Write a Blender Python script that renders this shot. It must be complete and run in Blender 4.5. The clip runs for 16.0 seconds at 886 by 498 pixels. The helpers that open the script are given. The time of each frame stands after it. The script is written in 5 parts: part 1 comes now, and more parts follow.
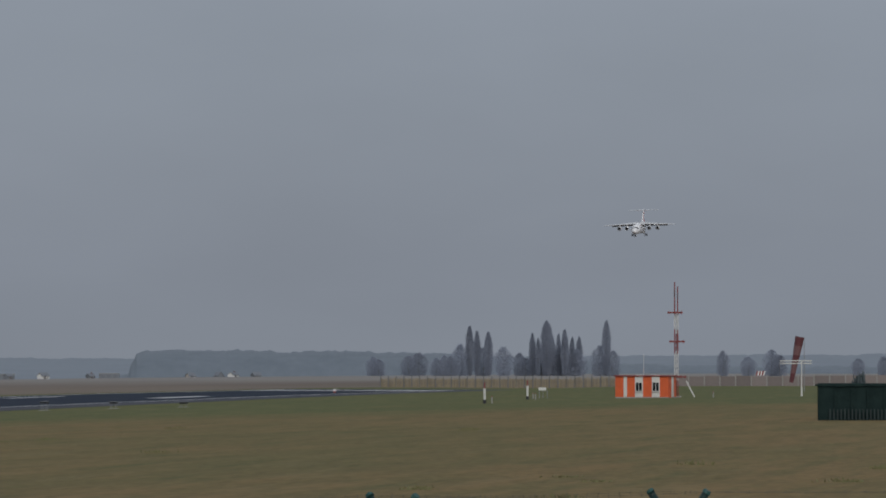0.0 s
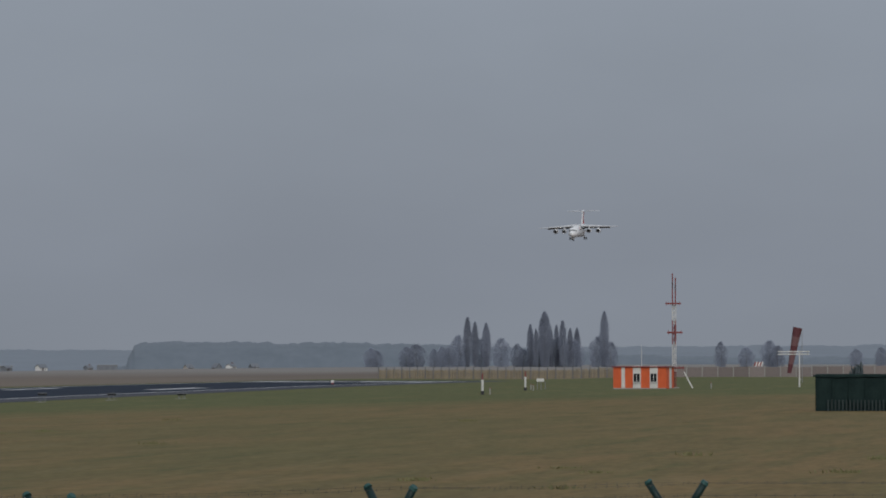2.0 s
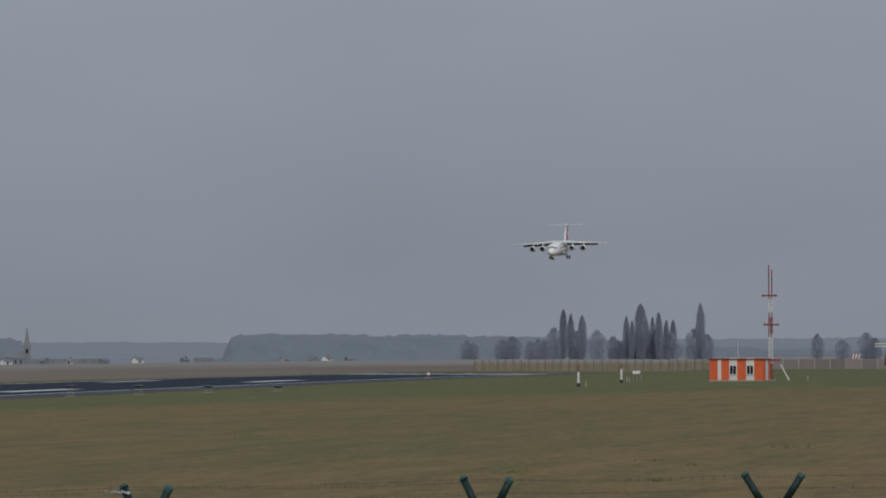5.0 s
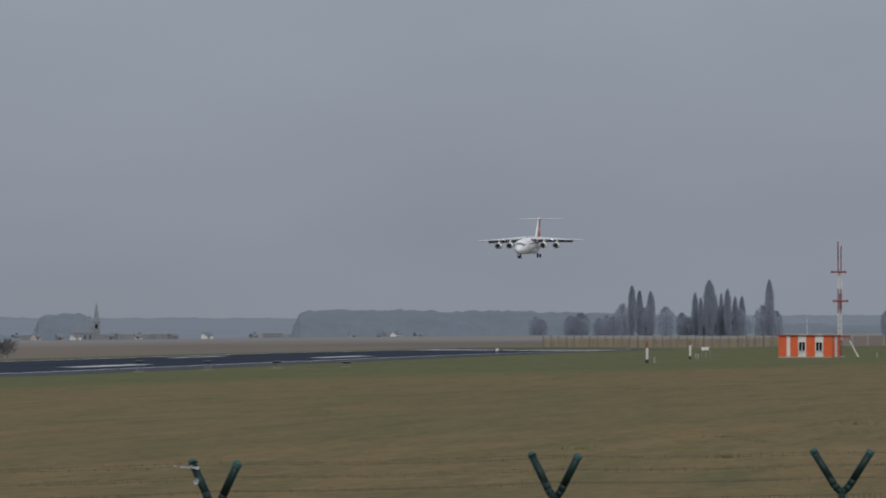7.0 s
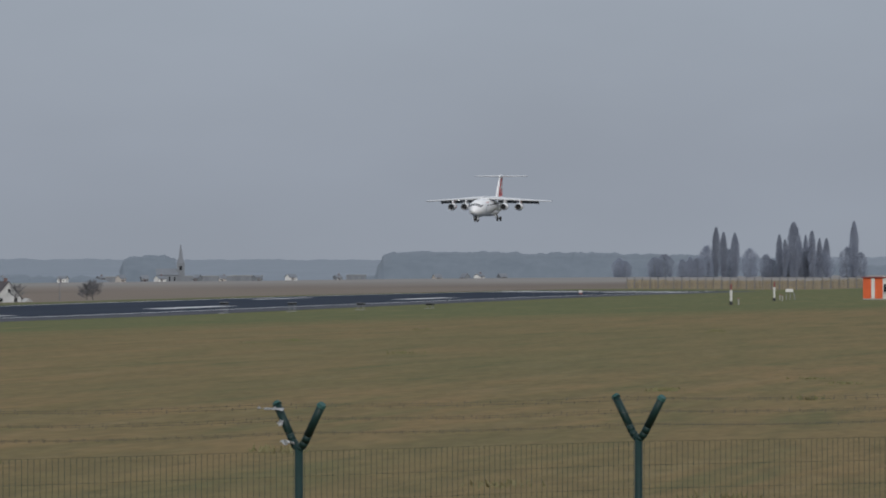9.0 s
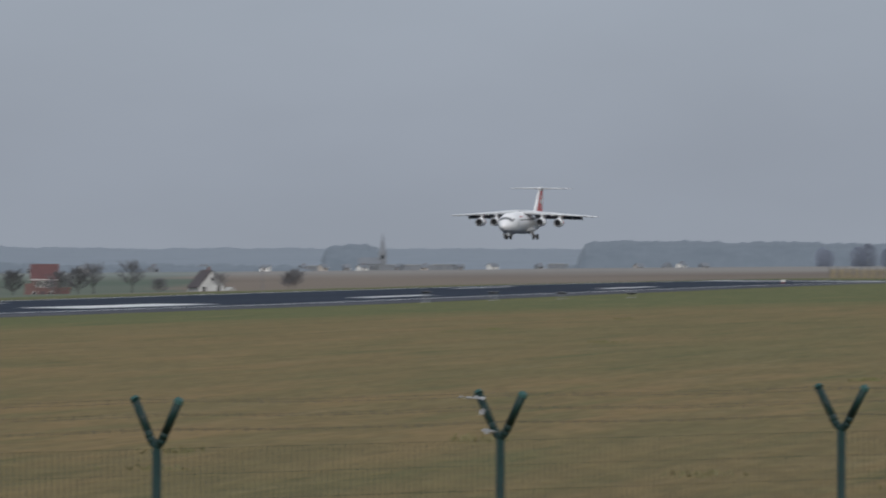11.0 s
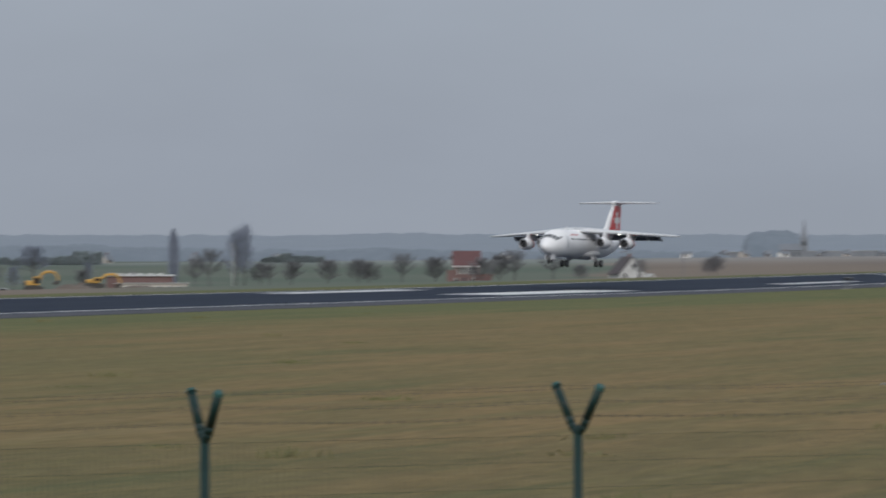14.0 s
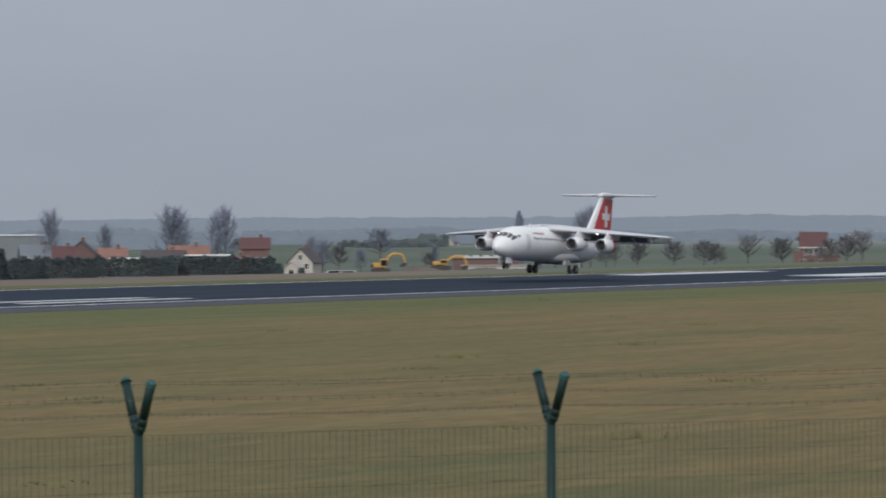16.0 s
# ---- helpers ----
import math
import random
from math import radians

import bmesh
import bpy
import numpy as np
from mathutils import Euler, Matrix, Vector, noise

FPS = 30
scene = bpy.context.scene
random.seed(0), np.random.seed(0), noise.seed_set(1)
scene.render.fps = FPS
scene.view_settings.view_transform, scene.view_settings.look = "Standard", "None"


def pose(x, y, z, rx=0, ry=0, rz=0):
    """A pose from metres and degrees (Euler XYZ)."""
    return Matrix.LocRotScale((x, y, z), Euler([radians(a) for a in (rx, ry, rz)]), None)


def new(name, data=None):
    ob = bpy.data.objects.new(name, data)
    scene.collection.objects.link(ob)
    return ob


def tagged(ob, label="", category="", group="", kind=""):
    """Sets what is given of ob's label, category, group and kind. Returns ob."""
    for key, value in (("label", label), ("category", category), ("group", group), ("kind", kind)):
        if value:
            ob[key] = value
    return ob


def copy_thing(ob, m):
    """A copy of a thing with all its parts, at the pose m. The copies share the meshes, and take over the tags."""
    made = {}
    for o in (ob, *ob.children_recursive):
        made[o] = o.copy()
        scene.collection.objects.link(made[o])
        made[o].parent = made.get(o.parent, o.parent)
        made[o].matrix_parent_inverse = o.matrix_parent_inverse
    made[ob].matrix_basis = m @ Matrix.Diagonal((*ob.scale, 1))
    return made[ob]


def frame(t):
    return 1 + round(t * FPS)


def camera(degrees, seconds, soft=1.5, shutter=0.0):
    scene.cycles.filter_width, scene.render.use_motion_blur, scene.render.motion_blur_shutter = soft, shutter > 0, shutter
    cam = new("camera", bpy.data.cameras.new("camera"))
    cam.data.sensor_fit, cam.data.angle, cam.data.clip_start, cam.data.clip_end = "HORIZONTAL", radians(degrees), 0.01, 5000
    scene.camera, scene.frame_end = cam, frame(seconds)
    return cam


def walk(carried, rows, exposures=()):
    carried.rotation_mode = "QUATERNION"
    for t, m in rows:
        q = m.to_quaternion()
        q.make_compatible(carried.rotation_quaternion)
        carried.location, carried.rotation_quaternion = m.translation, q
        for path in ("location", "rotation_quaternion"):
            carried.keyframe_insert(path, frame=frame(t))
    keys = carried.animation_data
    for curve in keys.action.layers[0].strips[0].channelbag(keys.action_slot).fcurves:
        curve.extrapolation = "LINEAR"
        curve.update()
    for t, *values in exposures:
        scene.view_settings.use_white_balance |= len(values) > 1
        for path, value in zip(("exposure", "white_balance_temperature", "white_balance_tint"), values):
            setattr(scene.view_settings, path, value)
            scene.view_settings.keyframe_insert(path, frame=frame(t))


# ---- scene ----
cam = camera(14.186, 16.0, soft=1.8, shutter=0.6)
EYE = (0.0, 0.0, 5.8)

# seconds, heading to the left of the runway's axis, tilt, lean (degrees)
CAM = [
    (0.0, 11.250, 1.920, 0.055), (0.5, 11.157, 1.972, 0.085), (1.0, 10.950, 1.860, 0.157), (1.5, 11.115, 1.708, 0.100),
    (2.0, 11.214, 1.779, -0.016), (2.5, 11.341, 1.780, 0.054), (3.0, 12.464, 1.717, 0.018), (3.2, 12.672, 1.709, 0.030),
    (5.3, 12.794, 1.657, -0.068), (5.5, 12.898, 1.707, -0.034), (6.0, 13.174, 1.486, -0.058), (6.5, 13.666, 1.343, 0.007),
    (7.0, 13.860, 1.269, 0.049), (7.5, 14.526, 1.282, -0.057), (7.7, 14.700, 1.200, -0.050), (7.9, 14.835, -0.020, -0.050),
    (8.0, 14.860, 0.289, -0.082), (8.2, 14.870, 0.290, -0.050), (10.3, 16.831, 0.362, 0.178), (10.5, 17.223, 0.309, 0.187),
    (11.0, 18.448, 0.150, 0.098), (11.5, 19.845, -0.259, -0.105), (12.0, 19.962, -0.103, -0.060), (12.5, 20.831, -0.072, 0.033),
    (13.0, 21.786, 0.108, 0.100), (13.5, 23.478, 0.099, -0.036), (14.0, 25.211, -0.073, 0.006), (14.5, 27.467, -0.300, -0.116),
    (15.0, 28.210, -0.314, -0.120), (15.5, 29.595, -0.312, -0.243), (16.0, 30.769, -0.359, -0.193),
]
EXPOSURE = [(0.0, -0.22), (3.2, -0.18), (5.5, -0.14), (7.0, -0.06), (7.6, -0.04), (8.0, 0.16), (10.5, 0.18), (11.5, 0.24), (13.0, 0.25), (14.5, 0.30), (16.0, 0.37)]
walk(cam, [(t, pose(*EYE, 90 + tilt, 0, head) @ pose(0, 0, 0, 0, 0, lean)) for t, head, tilt, lean in CAM], EXPOSURE)

# ---- light: an overcast winter sky ----
SUN_EL, SUN_ROT = radians(28), radians(160)
world = bpy.data.worlds.new("overcast_sky")
scene.world = world
world.use_nodes = True
wn, wl = world.node_tree.nodes, world.node_tree.links
wn.clear()
w_out = wn.new("ShaderNodeOutputWorld")
w_bg = wn.new("ShaderNodeBackground")
w_sky = wn.new("ShaderNodeTexSky")
w_sky.sky_type = "NISHITA"
w_sky.sun_disc = False
w_sky.sun_elevation, w_sky.sun_rotation = SUN_EL, SUN_ROT
w_sky.air_density, w_sky.dust_density = 1.5, 4.0
w_co = wn.new("ShaderNodeTexCoord")
w_sep = wn.new("ShaderNodeSeparateXYZ")
wl.new(w_co.outputs["Generated"], w_sep.inputs[0])
w_ramp = wn.new("ShaderNodeValToRGB")      # cloud deck: paler haze low down, lighter deck higher up
els = w_ramp.color_ramp.elements
els[0].position, els[0].color = 0.0, (2.64, 2.95, 3.46, 1)
els[1].position, els[1].color = 1.0, (5.6, 6.1, 6.7, 1)
for p, c in ((0.03, (2.63, 2.95, 3.52)), (0.075, (2.82, 3.2, 3.84)), (0.13, (3.15, 3.57, 4.3)), (0.4, (4.2, 4.6, 5.2))):
    e = els.new(p)
    e.color = (*c, 1)
wl.new(w_sep.outputs["Z"], w_ramp.inputs["Fac"])
w_map = wn.new("ShaderNodeMapping")
w_map.inputs["Scale"].default_value = (5.0, 5.0, 13.0)
wl.new(w_co.outputs["Generated"], w_map.inputs["Vector"])
w_noise = wn.new("ShaderNodeTexNoise")
w_noise.inputs["Scale"].default_value, w_noise.inputs["Detail"].default_value = 2.0, 4.0
wl.new(w_map.outputs[0], w_noise.inputs["Vector"])
w_rng = wn.new("ShaderNodeMapRange")
w_rng.inputs["From Min"].default_value, w_rng.inputs["From Max"].default_value = 0.3, 0.7
w_rng.inputs["To Min"].default_value, w_rng.inputs["To Max"].default_value = 0.965, 1.035
wl.new(w_noise.outputs["Fac"], w_rng.inputs["Value"])
w_mul = wn.new("ShaderNodeMixRGB")
w_mul.blend_type, w_mul.inputs["Fac"].default_value = "MULTIPLY", 1.0
wl.new(w_ramp.outputs["Color"], w_mul.inputs["Color1"])
wl.new(w_rng.outputs["Result"], w_mul.inputs["Color2"])
w_mix = wn.new("ShaderNodeMixRGB")         # the cloud hides nearly all of the clear sky
w_mix.inputs["Fac"].default_value = 0.94
wl.new(w_sky.outputs["Color"], w_mix.inputs["Color1"])
wl.new(w_mul.outputs["Color"], w_mix.inputs["Color2"])
wl.new(w_mix.outputs["Color"], w_bg.inputs["Color"])
w_bg.inputs["Strength"].default_value = 0.1
wl.new(w_bg.outputs[0], w_out.inputs["Surface"])

sun = new("sun", bpy.data.lights.new("sun", "SUN"))
sun.data.energy, sun.data.angle, sun.data.color = 1.25, radians(25), (1.0, 0.985, 0.965)
sun.matrix_world = pose(0, 0, 400, 90 - 28, 0, 20)


# ---- materials ----
def mat(name, colour, rough=0.7, metal=0.0, vary=0.15, scale=1.0, bump=0.0, second=None, fine=12.0, emit=0.0, stretch=None, per_object=0.0, gloss=0.5):
    """Noise at two scales between a colour and a second one, with a little relief."""
    m = bpy.data.materials.new(name)
    m.use_nodes = True
    n, l = m.node_tree.nodes, m.node_tree.links
    b = n["Principled BSDF"]
    b.inputs["Roughness"].default_value, b.inputs["Metallic"].default_value = rough, metal
    b.inputs["Specular IOR Level"].default_value = gloss
    second = second or tuple(c * (1 - vary) for c in colour)
    co = n.new("ShaderNodeTexCoord")
    mp = n.new("ShaderNodeMapping")
    mp.inputs["Scale"].default_value = stretch or (1, 1, 1)
    l.new(co.outputs["Object"], mp.inputs["Vector"])
    fac = None
    for s, d in ((scale, 5.0), (scale * fine, 3.0)):
        t = n.new("ShaderNodeTexNoise")
        t.inputs["Scale"].default_value, t.inputs["Detail"].default_value = s, d
        l.new(mp.outputs[0], t.inputs["Vector"])
        if fac is None:
            fac = t.outputs["Fac"]
        else:
            mx = n.new("ShaderNodeMath")
            mx.operation = "MULTIPLY_ADD"
            l.new(t.outputs["Fac"], mx.inputs[0])
            mx.inputs[1].default_value = 0.45
            add = n.new("ShaderNodeMath")
            add.operation = "MULTIPLY"
            l.new(fac, add.inputs[0])
            add.inputs[1].default_value = 0.55
            l.new(add.outputs[0], mx.inputs[2])
            fac_fine, fac = t.outputs["Fac"], mx.outputs[0]
    r = n.new("ShaderNodeValToRGB")
    r.color_ramp.elements[0].position, r.color_ramp.elements[1].position = 0.36, 0.64
    r.color_ramp.elements[0].color, r.color_ramp.elements[1].color = (*second, 1), (*colour, 1)
    l.new(fac, r.inputs["Fac"])
    last = r.outputs["Color"]
    if per_object:
        info = n.new("ShaderNodeObjectInfo")
        rg = n.new("ShaderNodeMapRange")
        rg.inputs["To Min"].default_value, rg.inputs["To Max"].default_value = 1 - per_object, 1 + per_object
        l.new(info.outputs["Random"], rg.inputs["Value"])
        mu = n.new("ShaderNodeMixRGB")
        mu.blend_type, mu.inputs["Fac"].default_value = "MULTIPLY", 1.0
        l.new(last, mu.inputs["Color1"])
        l.new(rg.outputs["Result"], mu.inputs["Color2"])
        last = mu.outputs["Color"]
    l.new(last, b.inputs["Base Color"])
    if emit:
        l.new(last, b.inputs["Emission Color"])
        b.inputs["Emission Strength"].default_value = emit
    if bump:
        bp = n.new("ShaderNodeBump")
        bp.inputs["Strength"].default_value, bp.inputs["Distance"].default_value = bump, 0.05
        l.new(fac_fine, bp.inputs["Height"])
        l.new(bp.outputs[0], b.inputs["Normal"])
    return m


M = {}
M["asphalt"] = mat("asphalt", (0.038, 0.047, 0.067), 1.0, scale=0.15, second=(0.028, 0.036, 0.053), bump=0.15, stretch=(1, 0.12, 1), gloss=0.05)
M["shoulder"] = mat("worn_shoulder", (0.095, 0.098, 0.115), 1.0, scale=0.3, second=(0.065, 0.068, 0.080), gloss=0.1, bump=0.1, stretch=(1, 0.15, 1))
M["marking"] = mat("runway_paint", (0.72, 0.72, 0.70), 0.6, scale=0.4, second=(0.5, 0.5, 0.5), stretch=(1, 0.2, 1))
M["white"] = mat("aircraft_white", (0.88, 0.87, 0.87), 0.32, scale=0.35, second=(0.80, 0.79, 0.80))
M["grey"] = mat("wing_grey", (0.50, 0.51, 0.53), 0.4, scale=0.6, second=(0.42, 0.43, 0.45))
M["flap"] = mat("flap_grey", (0.16, 0.165, 0.18), 0.5, scale=0.8, second=(0.11, 0.115, 0.12))
M["red"] = mat("tail_red", (0.62, 0.035, 0.03), 0.35, scale=0.8, second=(0.54, 0.03, 0.028))
M["metal"] = mat("intake_metal", (0.62, 0.62, 0.63), 0.3, 0.9, scale=2.0, second=(0.5, 0.5, 0.51))
M["dark"] = mat("dark_intake", (0.022, 0.022, 0.025), 0.6, scale=2.0)
M["glass"] = mat("dark_glazing", (0.015, 0.018, 0.022), 0.08, scale=2.0)
M["tyre"] = mat("tyre_rubber", (0.022, 0.022, 0.023), 0.85, scale=3.0)
M["strut"] = mat("gear_metal", (0.30, 0.30, 0.31), 0.45, 0.4, scale=3.0)
M["post"] = mat("green_powder_coat", (0.009, 0.034, 0.031), 0.5, scale=6.0, second=(0.006, 0.022, 0.021), bump=0.05, gloss=0.3)
M["wire"] = mat("green_wire", (0.035, 0.048, 0.034), 0.5, scale=5.0)
M["barb"] = mat("galvanised_wire", (0.12, 0.115, 0.10), 0.6, 0.3, scale=5.0)
M["plastic"] = mat("torn_plastic", (0.42, 0.43, 0.45), 0.4, scale=20.0)
M["orange"] = mat("orange_paint", (0.72, 0.13, 0.035), 0.55, scale=1.5, second=(0.60, 0.10, 0.03))
M["hutwhite"] = mat("white_paint", (0.72, 0.71, 0.68), 0.6, scale=1.5, second=(0.58, 0.57, 0.55))
M["mastred"] = mat("mast_red", (0.25, 0.048, 0.046), 0.5, scale=3.0)
M["concrete"] = mat("concrete", (0.36, 0.35, 0.33), 0.9, scale=2.0, bump=0.1)


M["doorline"] = mat("door_white", (0.70, 0.70, 0.71), 0.35, scale=1.0)
M["wing"] = mat("wing_paint", (0.62, 0.63, 0.65), 0.35, scale=0.5, second=(0.52, 0.53, 0.55))
M["belly"] = mat("belly_grey", (0.55, 0.56, 0.58), 0.4, scale=0.6)
M["lamp"] = mat("landing_lamp", (1.0, 0.98, 0.92), 0.3, vary=0.02, emit=5.0)
# Distance haze is put into this twig colour: paler and bluer than roadside twigs.
M["twig"] = mat("haze_paled_twigs", (0.279, 0.308, 0.382), 0.95, scale=0.3, second=(0.221, 0.246, 0.309), per_object=0.15)
M["bark"] = mat("grey_bark", (0.20, 0.20, 0.215), 0.95, scale=0.8, second=(0.15, 0.15, 0.16))
M["bark_dark"] = mat("dark_bark", (0.125, 0.120, 0.122), 0.95, scale=0.8, second=(0.092, 0.088, 0.090))
# Haze lifts both evergreen colours here, the far one most.
M["evergreen"] = mat("dark_evergreen", (0.100, 0.128, 0.136), 0.95, scale=0.4, second=(0.078, 0.102, 0.110), per_object=0.15)
M["far_evergreen"] = mat("haze_paled_conifers", (0.250, 0.290, 0.300), 0.95, scale=0.4, second=(0.205, 0.240, 0.250), per_object=0.12)
M["brick"] = mat("red_brick", (0.18, 0.112, 0.105), 0.9, scale=0.8, second=(0.15, 0.095, 0.09), per_object=0.1)
M["tile_red"] = mat("red_roof_tiles", (0.130, 0.060, 0.060), 0.85, scale=0.6, second=(0.098, 0.050, 0.052))
M["tile_orange"] = mat("orange_roof_tiles", (0.29, 0.142, 0.112), 0.85, scale=0.6, second=(0.20, 0.115, 0.098))
M["tile_brown"] = mat("dark_brown_roof_tiles", (0.085, 0.070, 0.074), 0.8, scale=0.6)
M["slate"] = mat("slate_roof", (0.18, 0.195, 0.22), 0.7, scale=0.5)
M["render_white"] = mat("white_render", (0.80, 0.79, 0.77), 0.85, scale=0.5, second=(0.62, 0.61, 0.58))
M["cream"] = mat("cream_render", (0.52, 0.47, 0.42), 0.85, scale=0.5, second=(0.44, 0.40, 0.36))
M["stone"] = mat("grey_stone", (0.21, 0.225, 0.245), 0.9, scale=0.2)
M["yellow"] = mat("yellow_machine_paint", (0.58, 0.32, 0.06), 0.55, scale=1.0, second=(0.42, 0.25, 0.06))
M["track"] = mat("track_steel", (0.06, 0.055, 0.05), 0.8, scale=2.0)
M["netting"] = mat("dark_green_netting", (0.022, 0.040, 0.038), 0.95, scale=1.2, second=(0.013, 0.025, 0.025), bump=0.3, gloss=0.1)
M["straw"] = mat("weathered_stakes", (0.34, 0.27, 0.16), 0.9, scale=1.0, second=(0.26, 0.21, 0.13), per_object=0.2)
# Air haze over the ridges: painted as a blue-grey colour with some emission.
M["ridge_far"] = mat("far_wood_in_painted_haze", (0.124, 0.145, 0.173), 1.0, scale=0.016, second=(0.108, 0.127, 0.153), emit=0.5, fine=5, stretch=(1, 1, 0.3))
M["ridge_mid"] = mat("wood_in_painted_haze", (0.107, 0.127, 0.152), 1.0, scale=0.03, second=(0.090, 0.109, 0.132), emit=0.45, fine=5, stretch=(1, 1, 0.3))
M["soil_wall"] = mat("pale_block_wall", (0.27, 0.225, 0.215), 0.9, scale=0.2, second=(0.21, 0.178, 0.168), per_object=0.16)
M["soil"] = mat("dug_soil", (0.150, 0.122, 0.104), 0.95, scale=0.6, second=(0.105, 0.088, 0.076), bump=0.4)
M["screen"] = mat("cockpit_glazing", (0.22, 0.235, 0.26), 0.25, scale=2.0, second=(0.16, 0.172, 0.19))


def ground_material():
    """Grass strips along the runway, greener beside it; ploughed and sown fields beyond, the farthest paled for haze.
    """
    m = bpy.data.materials.new("winter_grass_and_fields")
    m.use_nodes = True
    n, l = m.node_tree.nodes, m.node_tree.links
    b = n["Principled BSDF"]
    b.inputs["Roughness"].default_value = 0.95
    b.inputs["Specular IOR Level"].default_value = 0.15
    geo = n.new("ShaderNodeNewGeometry")
    sep = n.new("ShaderNodeSeparateXYZ")
    l.new(geo.outputs["Position"], sep.inputs[0])
    X, Y = sep.outputs["X"], sep.outputs["Y"]

    def tex(scale, detail, sx=1.0, sy=1.0, rough=0.55):
        mp = n.new("ShaderNodeMapping")
        mp.inputs["Scale"].default_value = (sx, sy, 1)
        l.new(geo.outputs["Position"], mp.inputs["Vector"])
        t = n.new("ShaderNodeTexNoise")
        t.inputs["Scale"].default_value, t.inputs["Detail"].default_value, t.inputs["Roughness"].default_value = scale, detail, rough
        l.new(mp.outputs[0], t.inputs["Vector"])
        return t.outputs["Fac"]

    def op(kind, a, c):
        q = n.new("ShaderNodeMath")
        q.operation = kind
        for i, v in enumerate((a, c)):
            if isinstance(v, (int, float)):
                q.inputs[i].default_value = v
            else:
                l.new(v, q.inputs[i])
        return q.outputs[0]

    def span(v, a, c, lo=0.0, hi=1.0):
        q = n.new("ShaderNodeMapRange")
        q.interpolation_type = "SMOOTHSTEP"
        for name, val in (("From Min", a), ("From Max", c), ("To Min", lo), ("To Max", hi)):
            q.inputs[name].default_value = val
        l.new(v, q.inputs["Value"])
        return q.outputs["Result"]

    def mix(f, c1, c2, how="MIX"):
        q = n.new("ShaderNodeMixRGB")
        q.blend_type = how
        for i, v in ((0, f), (1, c1), (2, c2)):
            if isinstance(v, tuple):
                q.inputs[i].default_value = (*v, 1)
            elif isinstance(v, (int, float)):
                q.inputs[i].default_value = v
            else:
                l.new(v, q.inputs[i])
        return q.outputs["Color"]

    patches = tex(0.035, 4, 1.0, 0.5)
    clumps = tex(0.7, 4, 1.0, 0.16)
    blades = tex(3.0, 3, 1.0, 0.3)
    mown = tex(0.16, 2, 1.0, 0.05)
    strip_x = op("ADD", X, op("ADD", op("MULTIPLY", op("SUBTRACT", patches, 0.5), 60.0), span(Y, 200, 470, 36.0, -34.0)))
    straw = span(strip_x, -80, -44)
    straw = op("ADD", op("MULTIPLY", straw, 0.85), span(op("ADD", op("MULTIPLY", clumps, 0.6), op("MULTIPLY", mown, 0.4)), 0.38, 0.68, -0.16, 0.30))
    near = mix(straw, (0.118, 0.124, 0.050), (0.195, 0.136, 0.062))
    near = mix(span(patches, 0.44, 0.66, 0.0, 0.35), near, (0.092, 0.108, 0.043))
    tussock = tex(0.45, 5, 1.0, 0.12, 0.6)
    near = mix(span(tussock, 0.52, 0.68, 0.0, 0.5), near, (0.090, 0.104, 0.043))
    near = mix(span(tussock, 0.45, 0.32, 0.0, 0.30), near, (0.215, 0.172, 0.088))
    near = mix(span(op("ADD", op("MULTIPLY", clumps, 0.35), op("MULTIPLY", blades, 0.65)), 0.34, 0.66), mix(1.0, near, (0.82, 0.83, 0.82), "MULTIPLY"), mix(1.0, near, (1.12, 1.11, 1.09), "MULTIPLY"))
    specks = span(tex(1.3, 5, 1.0, 0.2, 0.65), 0.56, 0.70, 0.0, 0.45)
    near = mix(specks, near, mix(1.0, near, (0.62, 0.70, 0.60), "MULTIPLY"))
    far_n = tex(0.006, 3)
    green = span(op("ADD", op("ADD", X, op("MULTIPLY", Y, 0.40)), op("MULTIPLY", far_n, 120)), 40, 62, 1.0, 0.0)
    green = op("MULTIPLY", green, op("MAXIMUM", span(X, -350, -325, 1.0, 0.0), span(op("ADD", X, op("MULTIPLY", Y, 0.589)), -12, 22)))
    fields = mix(green, mix(span(far_n, 0.4, 0.6), (0.165, 0.130, 0.108), (0.20, 0.160, 0.130)), mix(span(far_n, 0.42, 0.58), (0.092, 0.125, 0.096), (0.118, 0.142, 0.112)))
    fields = mix(span(blades, 0.35, 0.65, 0.0, 0.3), fields, (0.14, 0.12, 0.10))
    beyond = span(X, -226, -222, 1.0, 0.0)
    # haze over the farthest fields, mixed into their base colour
    far_haze = op("MULTIPLY", span(Y, 1150, 1330), span(X, -820, -760))
    fields = mix(op("MULTIPLY", far_haze, 0.42), fields, (0.34, 0.35, 0.35))
    past = op("MULTIPLY", span(Y, 905, 930), span(X, -150, -140))
    past = op("MAXIMUM", op("MAXIMUM", past, beyond), span(Y, 935, 950))
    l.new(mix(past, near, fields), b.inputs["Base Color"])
    bp = n.new("ShaderNodeBump")
    bp.inputs["Strength"].default_value, bp.inputs["Distance"].default_value = 0.5, 0.25
    l.new(op("ADD", clumps, op("MULTIPLY", blades, 0.5)), bp.inputs["Height"])
    l.new(bp.outputs[0], b.inputs["Normal"])
    return m


